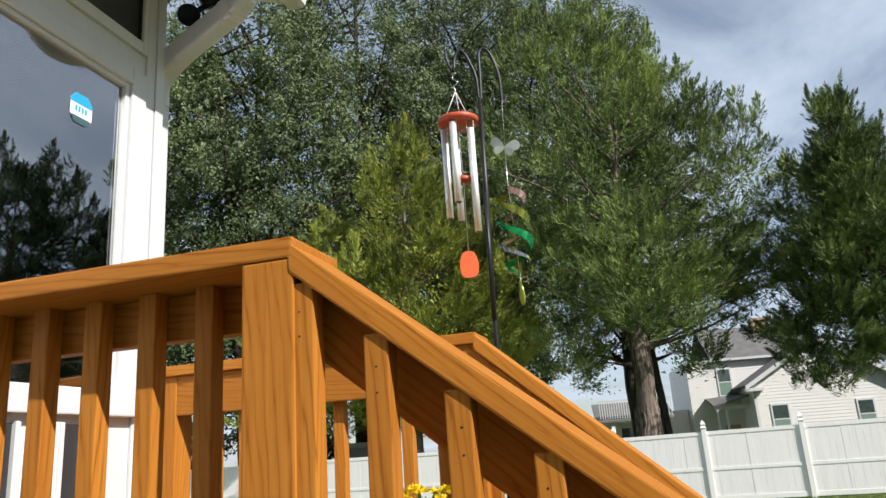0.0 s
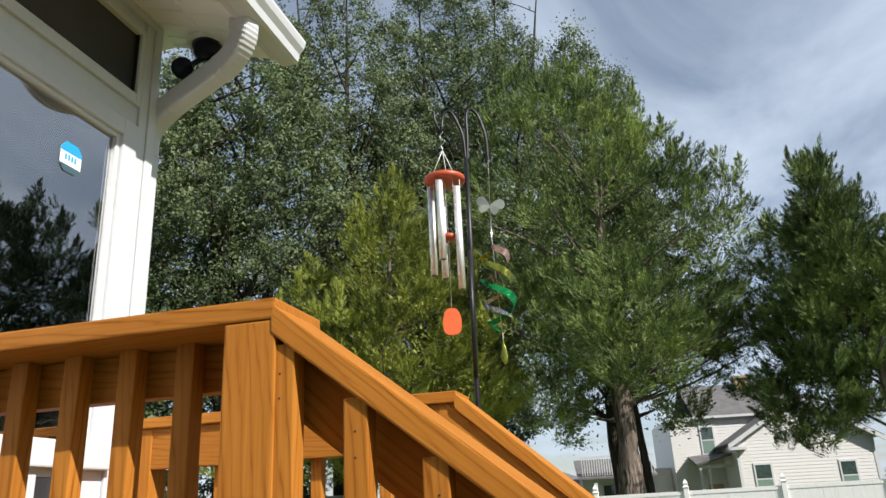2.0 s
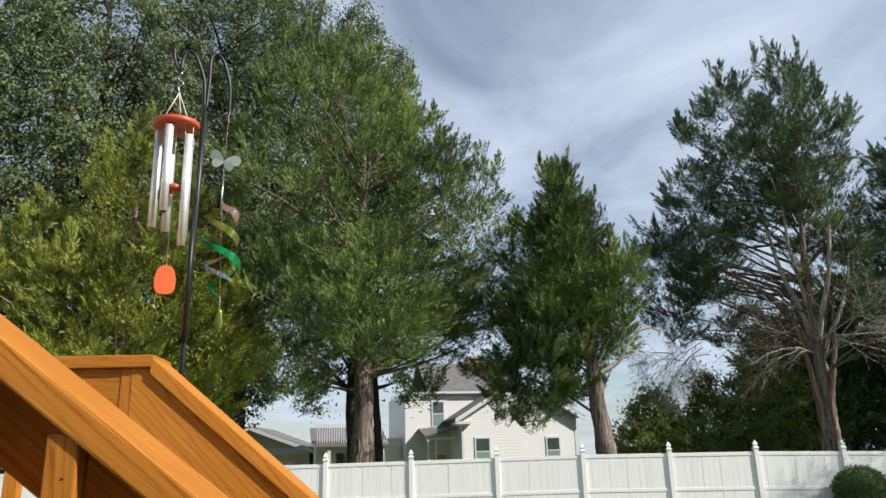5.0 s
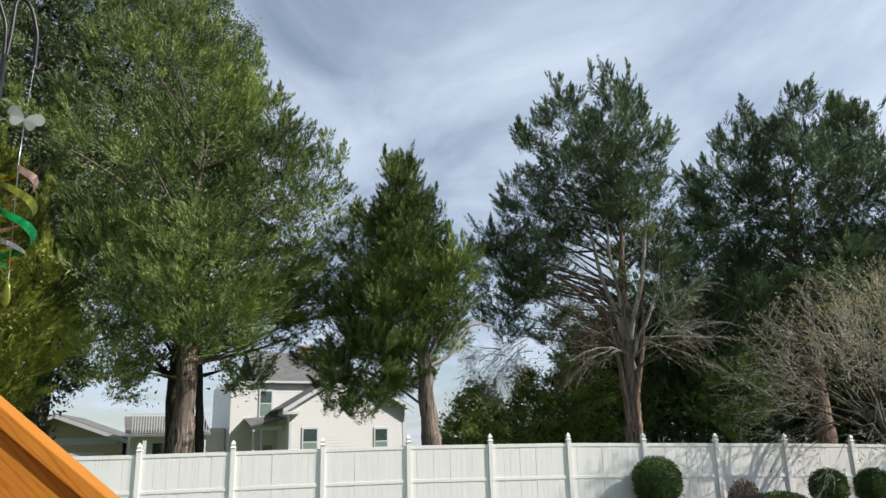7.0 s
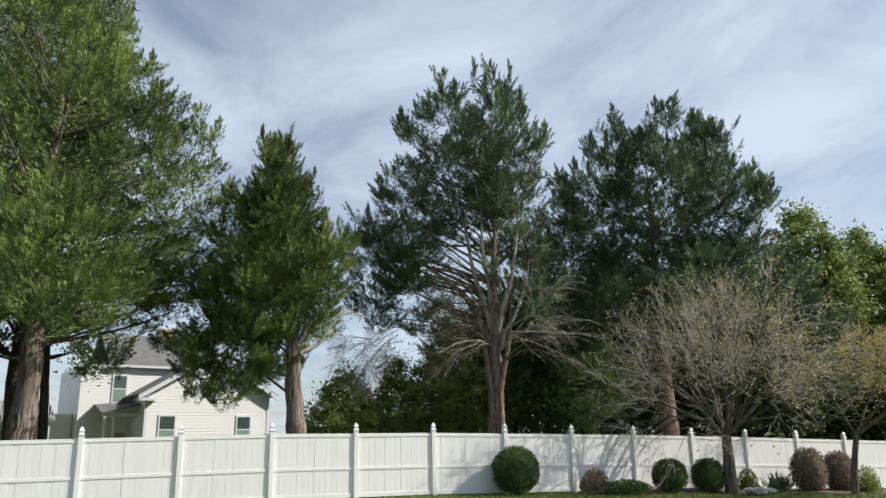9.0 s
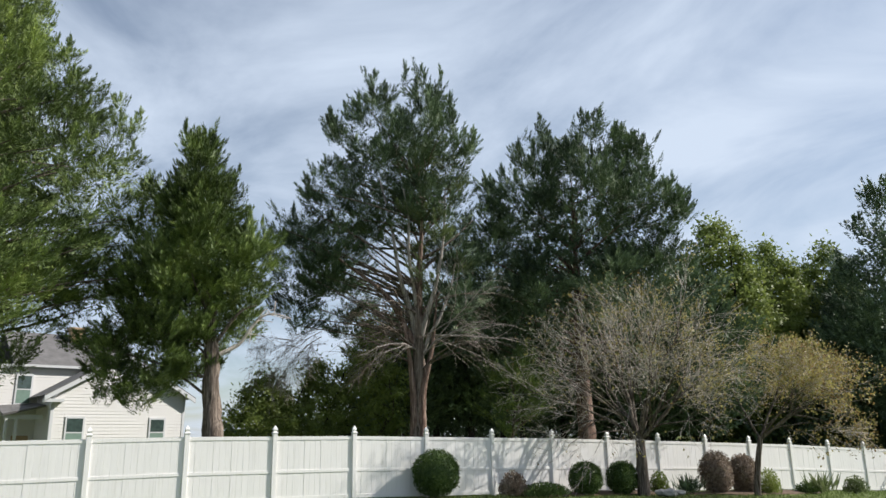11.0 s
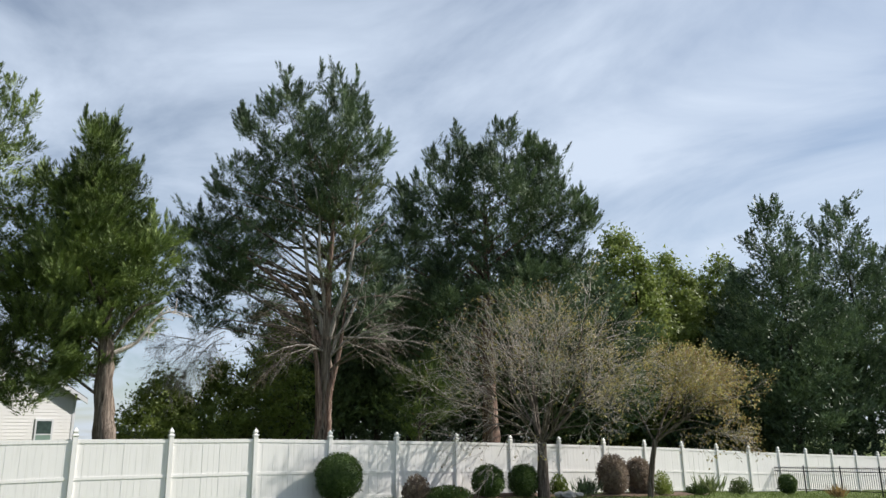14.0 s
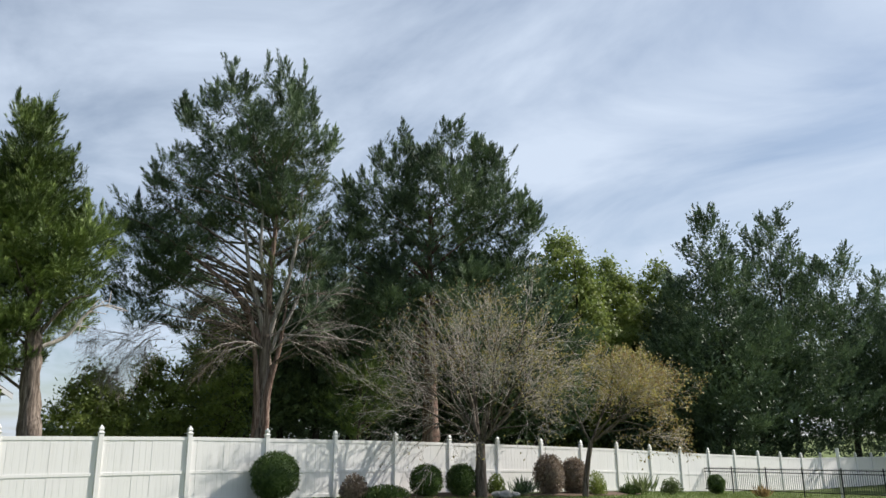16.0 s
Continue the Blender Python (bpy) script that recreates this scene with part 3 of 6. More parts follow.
    # roof: soffit, fascia, sloping deck
    GU, GV0, GV1 = -1.43, -4.0, 2.21
    slope = (3.53 - 3.37) / (GU - WU)
    bm = bmesh.new()
    prof = [(WU - 0.1, 3.53), (WU, 3.53), (GU, 3.37), (GU, 3.385), (WU, 3.55), (WU - 0.1, 3.55)]
    a = [bm.verts.new((x, GV0, z)) for x, z in prof]
    b = [bm.verts.new((x, GV1, z)) for x, z in prof]
    for k in range(6):
        bm.faces.new((a[k], b[k], b[(k + 1) % 6], a[(k + 1) % 6]))
    bm.faces.new(a), bm.faces.new(b[::-1])
    bmesh.ops.recalc_face_normals(bm, faces=bm.faces[:])
    sf = part("soffit", bm, SOFFIT, r, "ribbed cream soffit")
    for k in range(26):
        v = GV1 - 0.08 - 0.1 * k
        board("soffit_rib", (WU, v, 3.53), (GU, v, 3.37), 0.012, 0.008, SOFFIT, sf, bevel=0)
    board("soffit_rib", (WU + 0.22, GV0, 3.45), (WU + 0.22, GV1, 3.45), 0.012, 0.010, SOFFIT, sf, up=(slope, 0, 1), bevel=0)
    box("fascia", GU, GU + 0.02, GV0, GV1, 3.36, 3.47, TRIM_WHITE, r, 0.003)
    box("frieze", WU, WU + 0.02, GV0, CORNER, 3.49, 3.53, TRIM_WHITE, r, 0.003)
    bm = bmesh.new()
    prof = [(GU + 0.06, 3.47), (GU + 0.06, 3.485), (WU - 3.2, 4.76), (WU - 3.2, 4.74), ]
    a = [bm.verts.new((x, GV0, z)) for x, z in prof]
    b = [bm.verts.new((x, GV1 + 0.03, z)) for x, z in prof]
    for k in range(4):
        bm.faces.new((a[k], a[(k + 1) % 4], b[(k + 1) % 4], b[k]))
    bm.faces.new(a[::-1]), bm.faces.new(b)
    part("roof", bm, ROOF_GREY, r, "grey shingled roof")
    bm = bmesh.new()
    prof = [(GU + 0.02, 3.37), (GU + 0.02, 3.465), (WU - 3.1, 4.68), (WU - 3.1, 3.56), (WU - 0.1, 3.56)]
    a = [bm.verts.new((x, GV1 - 0.03, z)) for x, z in prof]
    b = [bm.verts.new((x, GV1, z)) for x, z in prof]
    for k in range(5):
        bm.faces.new((a[k], a[(k + 1) % 5], b[(k + 1) % 5], b[k]))
    bm.faces.new(a[::-1]), bm.faces.new(b)
    part("gable_board", bm, TRIM_WHITE, r)
    return r


sunroom()


def gutter():
    g = thing("gutter", "white metal gutter along the sunroom eave", "gutter", DECK)
    GU = -1.41
    prof = [(0, 0.13), (0, 0.01), (0.012, 0), (0.062, 0), (0.075, 0.012), (0.082, 0.055), (0.10, 0.085), (0.108, 0.12), (0.108, 0.135), (0.096, 0.135)]
    bm = bmesh.new()
    ends = []
    for v in (-4.0, 2.25):
        outer = [bm.verts.new((GU + x, v, 3.352 + z * 0.72)) for x, z in prof]
        ends.append(outer)
    for k in range(len(prof) - 1):
        bm.faces.new((ends[0][k], ends[1][k], ends[1][k + 1], ends[0][k + 1]))
    bm.faces.new(ends[1])
    bm.faces.new(ends[0][::-1])
    part("trough", bm, TRIM_WHITE, g)
    return g


gutter()


def rounded_rect(w, h, n=3, r=0.012):
    out = []
    for cx, cy, a0 in ((w / 2 - r, h / 2 - r, 0), (-w / 2 + r, h / 2 - r, 90), (-w / 2 + r, -h / 2 + r, 180), (w / 2 - r, -h / 2 + r, 270)):
        for k in range(n):
            a = radians(a0 + 90 * k / (n - 1))
            out.append((cx + math.cos(a) * r, cy + math.sin(a) * r))
    return out


def sweep_profile(pts, profile, side, scale=None):
    """Sweeps a flat profile along pts; side is the profile's x direction."""
    bm = bmesh.new()
    rings = []
    side = Vector(side).normalized()
    for i, p in enumerate(pts):
        d = (Vector(pts[min(i + 1, len(pts) - 1)]) - Vector(pts[max(i - 1, 0)])).normalized()
        t = d.cross(side).normalized()
        k = scale[i] if scale else 1.0
        rings.append([bm.verts.new(Vector(p) + side * (x * k) + t * (y * k)) for x, y in profile])
    m = len(profile)
    for a, b in zip(rings, rings[1:]):
        for k in range(m):
            bm.faces.new((a[k], a[(k + 1) % m], b[(k + 1) % m], b[k]))
    bm.faces.new(rings[0][::-1])
    bm.faces.new(rings[-1])
    bmesh.ops.recalc_face_normals(bm, faces=bm.faces[:])
    return bm


def downspout():
    """From the gutter's outlet it slants in to the corner and runs down the gable wall."""
    d = thing("downspout", "white metal downspout with a crimped elbow", "downspout", DECK)
    prof = rounded_rect(0.072, 0.094, 4, 0.016)
    side = (0.32, 1, 0)
    part("pipe", sweep_profile([(-1.928, 2.125, -0.1), (-1.928, 2.125, 1.2), (-1.928, 2.125, 2.4), (-1.928, 2.125, 3.01)], prof, (0, 1, 0)), TRIM_WHITE, d)
    low = smooth_line([(-1.928, 2.125, 2.98), (-1.924, 2.125, 3.06), (-1.90, 2.122, 3.112), (-1.853, 2.115, 3.150), (-1.80, 2.10, 3.172)], 5)
    part("elbow", sweep_profile(low, prof, side, [1.03] * len(low)), TRIM_WHITE, d)
    part("pipe", sweep_profile([(-1.82, 2.106, 3.165), (-1.752, 2.09, 3.190), (-1.626, 2.05, 3.215), (-1.53, 2.018, 3.235)], prof, side), TRIM_WHITE, d)
    up = smooth_line([(-1.55, 2.025, 3.231), (-1.505, 2.01, 3.242), (-1.455, 1.988, 3.268), (-1.420, 1.967, 3.306), (-1.409, 1.952, 3.345), (-1.409, 1.948, 3.41)], 7)
    part("elbow", sweep_profile(up, prof, side, [1.03 + 0.035 * (k % 2) for k in range(len(up))]), TRIM_WHITE, d, "crimped white elbow")
    return d


downspout()


def floodlight():
    f = thing("security_light", "dark navy twin-head security light under the eave", "light", DECK)
    c = Vector((-1.68, 2.13, 3.44))
    o = part("mounting_plate", lathe([(0.085, 0.0), (0.085, 0.012), (0.08, 0.016)], 8, 0.5), SOFFIT, f, "pale eight-sided mounting plate")
    o.matrix_basis = Matrix.Translation(c + Vector((0, 0, 0.0)))
    o = part("base", lathe([(0.030, -0.062), (0.050, -0.050), (0.060, -0.025), (0.060, 0.0)], 24), DARK_PLASTIC, f, "dark navy dome", True)
    o.matrix_basis = Matrix.Translation(c)
    for p, rx, rz in (((-0.10, -0.01, -0.095), 115, 35), ((0.045, 0.03, -0.115), 70, -140)):
        o = part("lamp_head", lathe([(0.020, -0.055), (0.034, -0.04), (0.042, 0.02), (0.044, 0.04), (0.038, 0.043), (0.034, 0.03)], 20), DARK_PLASTIC, f, smooth=True)
        o.matrix_basis = Matrix.Translation(c + Vector(p)) @ Euler((radians(rx), 0, radians(rz))).to_matrix().to_4x4()
        tube_part("arm", [c + Vector((0, 0, -0.05)), c + Vector(p) * 0.6 + Vector((0, 0, -0.02)), c + Vector(p)], 0.012, DARK_PLASTIC, f, 8)
    return f


floodlight()


def sticker():
    k = Mat("sticker_blue", 0.35)
    blue = k.color((0.02, 0.32, 0.62)).m
    white = plain_material("sticker_white", (0.75, 0.78, 0.8), 0.35, var=0.03)
    navy = plain_material("sticker_dark", (0.05, 0.10, 0.12), 0.35, var=0.03)
    s = thing("window_sticker", "blue and white eight-sided security sticker on the pane", "sticker", DECK)
    u, cv, cz, w, h = WU - 0.003, 1.70, 2.768, 0.047, 0.052

    def octagon(name, z0, z1, mat, du):
        bm = bmesh.new()
        cut = 0.45
        out = [(-w, -h * (1 - cut)), (-w * (1 - cut), -h), (w * (1 - cut), -h), (w, -h * (1 - cut)), (w, h * (1 - cut)), (w * (1 - cut), h), (-w * (1 - cut), h), (-w, h * (1 - cut))]

        def clip(poly, zc, keep_above):
            res = []
            for a, b in zip(poly, poly[1:] + poly[:1]):
                ia, ib = (a[1] >= zc) == keep_above, (b[1] >= zc) == keep_above
                if ia:
                    res.append(a)
                if ia != ib:
                    t = (zc - a[1]) / (b[1] - a[1])
                    res.append((a[0] + t * (b[0] - a[0]), zc))
            return res
        poly = clip(clip(out, z0, True), z1, False)
        bm.faces.new([bm.verts.new((u + du, cv + y, cz + z)) for y, z in poly])
        part(name, bm, mat, s)
    octagon("sheet", -h, h, white, 0.0)
    octagon("top_band", h * 0.30, h, blue, 0.0006)
    octagon("bottom_band", -h, -h * 0.55, navy, 0.0006)
    for k in range(4):
        box("mark", u, u + 0.001, cv - 0.026 + 0.014 * k, cv - 0.018 + 0.014 * k, cz - 0.012, cz + 0.008, blue, s)


sticker()


# ---- shepherd's hook, chime and spinner ----
def shepherd_hook():
    h = thing("shepherd_hook", "black iron double shepherd's hook behind the railing", "hook", DECK)
    v = 2.27
    tube_part("pole", [(-0.686, v, GND - 0.2), (-0.683, v, 2.05), (-0.674, v, 2.46), (-0.669, v, 2.82)], 0.0085, BLACK_METAL, h, 10)
    tube_part("pole", [(-0.681, v - 0.012, 2.02), (-0.676, v - 0.012, 2.46)], 0.0075, BLACK_METAL, h, 10)
    pts = [(-0.671, 2.80), (-0.675, 2.902), (-0.691, 2.959), (-0.706, 2.997), (-0.721, 3.012), (-0.735, 3.005), (-0.745, 2.975), (-0.747, 2.937)]
    tube_part("hook_arm", smooth_line([(u, v - 0.004 * k, z) for k, (u, z) in enumerate(pts)], 5), 0.006, BLACK_METAL, h)
    pts = [(-0.747, 2.937), (-0.752, 2.931), (-0.765, 2.957), (-0.772, 2.985), (-0.774, 3.018)]
    tube_part("hook_tip", smooth_line([(u, v - 0.03, z) for u, z in pts], 5), [0.006 - 0.0001 * k for k in range(21)], BLACK_METAL, h)
    pts = [(-0.665, 2.80), (-0.661, 2.90), (-0.661, 2.99), (-0.655, 3.013), (-0.646, 3.021), (-0.632, 3.015), (-0.618, 2.99), (-0.605, 2.945), (-0.597, 2.90), (-0.596, 2.82), (-0.590, 2.801), (-0.582, 2.829)]
    tube_part("hook_arm", smooth_line([(u, v + 0.004 * k, z) for k, (u, z) in enumerate(pts)], 5), 0.006, BLACK_METAL, h)


shepherd_hook()


def wind_chime():
    c = thing("wind_chime", "wind chime with aluminium tubes and red wooden disc", "wind chime", DECK @ Matrix.Translation((0, 0.02, -0.01)))
    U, V = -0.7515, 2.24
    tube_part("hanger", smooth_line([(-0.748, V, 2.945), (-0.760, V, 2.925), (-0.742, V, 2.905), (-0.757, V, 2.89), (-0.752, V, 2.872)], 5), 0.0028, STEEL, c, 6)
    for a in (90, 210, 330):
        tube_part("cord", [(-0.753, V, 2.87), (U + 0.045 * math.cos(radians(a)), V + 0.045 * math.sin(radians(a)), 2.765)], 0.0016, CORD, c, 5)
    o = part("disc", lathe([(0.066, 0.0), (0.073, 0.006), (0.075, 0.014), (0.072, 0.022), (0.06, 0.027), (0.02, 0.029)], 36), RED_WOOD, c, "red stained wooden top disc", True)
    o.matrix_basis = Matrix.Translation((U, V, 2.735))
    o = part("clapper", lathe([(0.030, 0.0), (0.034, 0.005), (0.034, 0.013), (0.030, 0.018)], 28), RED_WOOD, c, "small red wooden striker", True)
    o.matrix_basis = Matrix.Translation((-0.748, V, 2.518))
    tube_part("cord", [(U, V, 2.74), (-0.748, V, 2.53), (-0.7505, V, 2.27)], 0.0016, CORD, c, 5)
    R = 0.052
    for a, z1, z0 in ((192, 2.722, 2.392), (262, 2.728, 2.433), (335, 2.706, 2.328), (50, 2.69, 2.361), (120, 2.685, 2.393)):
        u, v = U + R * math.cos(radians(a)), V + R * math.sin(radians(a))
        bm = lathe([(0.0105, 0.0), (0.0125, 0.0), (0.0125, z1 - z0), (0.0105, z1 - z0), (0.0105, 0.0)], 18)
        o = part("tube", bm, ALUMINIUM, c, "brushed aluminium tube", True)
        o.matrix_basis = Matrix.Translation((u, v, z0))
        for s in (-1, 1):
            tube_part("cord", [(u + s * 0.012, v, 2.738), (u + s * 0.0125, v, z1 - 0.02)], 0.0013, CORD, c, 5)
    bm = bmesh.new()
    out = []
    for k in range(28):
        a = 2 * math.pi * k / 28
        x, z = math.copysign(abs(math.cos(a)) ** 0.6, math.cos(a)), math.copysign(abs(math.sin(a)) ** 0.7, math.sin(a))
        out.append((x * (0.0315 - 0.006 * max(0, z)), z * 0.046))
    f = bm.faces.new([bm.verts.new((x, -0.003, z)) for x, z in out])
    e = bmesh.ops.extrude_face_region(bm, geom=[f])
    for g in e["geom"]:
        if isinstance(g, bmesh.types.BMVert):
            g.co.y += 0.006
    bmesh.ops.recalc_face_normals(bm, faces=bm.faces[:])
    o = part("sail", bm, ORANGE_SAIL, c, "orange-red wooden wind sail")
    o.matrix_basis = Matrix.Translation((-0.751, V, 2.226)) @ Matrix.Rotation(radians(12), 4, "Z")


wind_chime()


def wind_spinner():
    w = thing("wind_spinner", "helix wind spinner of coloured foil with a clear butterfly", "wind spinner", DECK)
    U, V = -0.602, 2.30
    tube_part("cord", [(-0.594, V, 2.81), (-0.600, V, 2.64)], 0.0005, CORD, w, 5)
    tube_part("rod", [(-0.601, V, 2.62), (-0.602, V, 2.50), (-0.590, V, 2.16)], 0.0018, STEEL, w, 6)
    # two strands of foils wind twice round the rod
    for a0, t0, t1, wide, mat, nm in ((58, 0.0, 0.22, 0.020, YELLOW_FOIL, "yellow"), (58, 0.20, 0.52, 0.025, OLIVE_FOIL, "olive"), (58, 0.53, 0.87, 0.021, SILVER_FOIL, "silver"),
                                      (238, 0.0, 0.36, 0.024, PINK_FOIL, "pink"), (238, 0.36, 0.50, 0.022, MINT_FOIL, "mint green"), (238, 0.46, 1.0, 0.029, GREEN_FOIL, "deep green"), (58, 0.84, 1.0, 0.010, OLIVE_FOIL, "olive")):
        bm = bmesh.new()
        rows = []
        n = 20
        for k in range(n + 1):
            t = t0 + (t1 - t0) * k / n
            a = radians(a0 + 720 * t)
            r = 0.052 * min(1.0, 7 * t + 0.05, 7 * (1 - t) + 0.05) * (0.92 + 0.2 * t)
            wd = wide * (0.25 + 0.75 * math.sin(math.pi * min(1.0, k / n * 0.96 + 0.02)) ** 0.7)
            p = Vector((U + 0.012 * t + r * math.cos(a), V + r * math.sin(a), 2.487 - 0.318 * t))
            d = (Vector((0, 0, 1)) + Vector((math.cos(a), math.sin(a), 0)) * 0.6).normalized()
            rows.append((bm.verts.new(p - d * wd / 2), bm.verts.new(p + d * wd / 2)))
        for (a, b), (c, d) in zip(rows, rows[1:]):
            bm.faces.new((a, b, d, c))
        bmesh.ops.solidify(bm, geom=bm.faces[:], thickness=0.0008)
        part("ribbon", bm, mat, w, nm + " foil ribbon", True)
    for s, nm in ((-1, "wing"), (1, "wing")):
        for up in (1, -1):
            bm = bmesh.new()
            L, W2 = (0.056, 0.022) if up > 0 else (0.040, 0.017)
            vs = []
            for k in range(18):
                a = 2 * math.pi * k / 18
                vs.append(bm.verts.new((L * (0.5 + 0.5 * math.cos(a)), 0, W2 * math.sin(a) * (0.75 + 0.35 * math.cos(a)))))
            bm.faces.new(vs)
            bmesh.ops.solidify(bm, geom=bm.faces[:], thickness=0.0015)
            o = part(nm, bm, PALE_WING, w, "pale iridescent wing")
            ang = (22 if up > 0 else -28) if s > 0 else (158 if up > 0 else 208)
            o.matrix_basis = Matrix.Translation((-0.602, V - 0.002, 2.628)) @ Matrix.Rotation(radians(18), 4, "Y") @ Matrix.Rotation(radians(-ang), 4, "Y") @ Matrix.Rotation(radians(20 * s), 4, "X")
    o = part("drop", lathe([(0.001, 0.0), (0.009, 0.012), (0.012, 0.03), (0.008, 0.055), (0.001, 0.08)], 12), OLIVE_FOIL, w, "olive glass drop", True)
    o.matrix_basis = Matrix.Translation((-0.589, V, 2.06)) @ Matrix.Diagonal((1, 0.4, 1, 1))
    tube_part("cord", [(-0.589, V, 2.17), (-0.589, V, 2.135)], 0.001, CORD, w, 5)


wind_spinner()


# ---- foliage ----
def blades_mesh(name, P, D, L, W, mat, parent, rng, quads=False, face=None):
    """Many single leaf blades: at P, along D, of length L and width W (arrays); face: the way their flat sides turn."""
    n = len(P)
    side = np.cross(D, rng.normal(size=(n, 3)) if face is None else face)
    side /= np.linalg.norm(side, axis=1)[:, None] + 1e-9
    L, W = L[:, None], W[:, None]
    if quads:
        V = np.stack([P, P + D * L * 0.5 + side * W * 0.5, P + D * L, P + D * L * 0.5 - side * W * 0.5], 1)
        k = 4
    else:
        V = np.stack([P - side * W * 0.5, P + side * W * 0.5, P + D * L], 1)
        k = 3
    me = bpy.data.meshes.new(name)
    me.vertices.add(n * k)
    me.vertices.foreach_set("co", V.reshape(-1).astype(np.float32))
    me.loops.add(n * k)
    me.loops.foreach_set("vertex_index", np.arange(n * k, dtype=np.int32))
    me.polygons.add(n)
    me.polygons.foreach_set("loop_start", np.arange(0, n * k, k, dtype=np.int32))
    me.update(calc_edges=True)
    me.materials.append(mat)
    ob = new(name, me)
    ob.parent = parent
    return ob


def unit(a):
    return a / (np.linalg.norm(a, axis=-1, keepdims=True) + 1e-9)


def crown_points(lobes, n, rng, shell=0.35, low=0.05):
    """Clump centres in spindle-shaped lobes (x, y, z0, z1, radius, widest): more towards the outside. Returns places and outward ways."""
    wts = np.array([(b[3] - b[2]) * b[4] for b in lobes])
    pick = rng.choice(len(lobes), n, p=wts / wts.sum())
    P, O = [], []
    for k in pick:
        x, y, z0, z1, r, wide = lobes[k]
        while True:
            h = rng.uniform(low, 1)
            prof = (h / wide) ** 0.6 if h < wide else ((1 - h) / (1 - wide)) ** 0.72
            if rng.uniform() < prof + 0.12:
                break
        a = rng.uniform(0, 2 * np.pi)
        lump = 1 + 0.28 * noise.noise(Vector((math.cos(a) * 1.7 + k * 9, math.sin(a) * 1.7 + x, h * 5 + y))) * 1.6
        rad = r * (prof + 0.04) * lump * math.sqrt(rng.uniform(shell, 1.0))
        P.append((x + rad * math.cos(a), y + rad * math.sin(a), z0 + h * (z1 - z0)))
        O.append((math.cos(a), math.sin(a), 0.0))
    return np.array(P), np.array(O)


def cedar_crown(parent, lobes, n_clumps, mat, rng, per=46, clump=0.5, blade=(0.06, 0.12), width=0.042, fronds=9, name="crown", shell=0.35, spires=True, core=1.0):
    """Layered boughs: each is a flat fan of pointed feathery sprays that turn up; leaders of sprays stand on the crown's top."""
    up = np.array([0, 0, 1.0])
    n_bough = max(1, int(n_clumps * 0.6))
    B, O = crown_points(lobes, n_bough, rng, shell)
    z0, z1 = min(q[2] for q in lobes), max(q[3] for q in lobes)
    high = np.clip((B[:, 2] - z0) / (z1 - z0), 0, 1)
    side = np.cross(O, up)
    reach = clump * rng.uniform(1.0, 2.2, n_bough)
    lift = rng.uniform(-0.05, 0.35, n_bough) + 0.7 * np.maximum(0, high - 0.5)
    bi = np.repeat(np.arange(n_bough), fronds)
    nf = len(bi)
    r = np.tile(np.linspace(0, 1, fronds), n_bough)
    hand = np.where(np.tile(np.arange(fronds) % 2, n_bough) > 0, 1.0, -1.0) * (1 - 0.8 * r) + rng.normal(0, 0.22, nf)
    S = (B[bi] + O[bi] * ((r - 0.75) * reach[bi])[:, None] + side[bi] * (hand * 0.16 * reach[bi])[:, None]
         + up * ((lift[bi] * r + 0.2 * r * r) * reach[bi] + rng.normal(0, 0.06, nf))[:, None])
    way = unit(O[bi] * 0.75 + side[bi] * (hand * 0.75)[:, None] + up * (0.30 + 0.9 * lift[bi] + rng.normal(0, 0.18, nf))[:, None])
    ln = rng.uniform(0.7, 1.25, nf) * clump * (1.15 - 0.35 * r)
    if spires:
        # the highest bough of each column carries upright leaders
        top = {}
        for k in range(n_bough):
            c = (round(B[k, 0] / 0.8), round(B[k, 1] / 0.8))
            if c not in top or B[k, 2] > B[top[c], 2]:
                top[c] = k
        pick = [k for k in top.values() if high[k] > 0.45 and all(B[j, 2] < B[k, 2] + 1.5 for j in top.values()
                if abs(B[j, 0] - B[k, 0]) < 1.0 and abs(B[j, 1] - B[k, 1]) < 1.0)]
        SS, WS, LS = [], [], []
        for k in pick:
            for _ in range(2):
                foot = B[k] + rng.normal(0, 0.25, 3)
                axis_ = unit(up + rng.normal(0, 0.13, 3) + O[k] * 0.12)
                tall = rng.uniform(0.5, 1.2)
                for h in np.arange(0, 1.01, 0.11):
                    ring = unit(np.cross(axis_, rng.normal(size=3)))
                    SS.append(foot + axis_ * (h * tall))
                    WS.append(unit(axis_ * (0.55 + h) + ring * (1 - 0.85 * h)))
                    LS.append(clump * (0.95 - 0.45 * h) * rng.uniform(0.8, 1.2))
        if SS:
            S, way, ln = np.concatenate([S, SS]), np.concatenate([way, WS]), np.concatenate([ln, LS])
            nf = len(ln)
    m = nf * per
    fi = np.repeat(np.arange(nf), per)
    t = rng.uniform(0, 1, m) ** 0.85
    w = way[fi]
    ball = rng.normal(size=(m, 3))
    ball = unit(ball - w * np.sum(ball * w, 1)[:, None])
    fat = 0.25 * ln[fi] * (1 - 0.9 * t) ** 0.7 * np.sqrt(rng.uniform(0.1, 1.0, m))
    P = S[fi] + w * (t * ln[fi])[:, None] + up * (0.22 * t * t * ln[fi])[:, None] + ball * fat[:, None]
    D = unit(w + up * (0.4 * t)[:, None] + ball * 0.38 + rng.normal(0, 0.14, (m, 3)))
    L = rng.uniform(*blade, m)
    W = rng.uniform(0.7, 1.25, m) * width
    face = ball + up * 0.35 + rng.normal(0, 0.25, (m, 3))
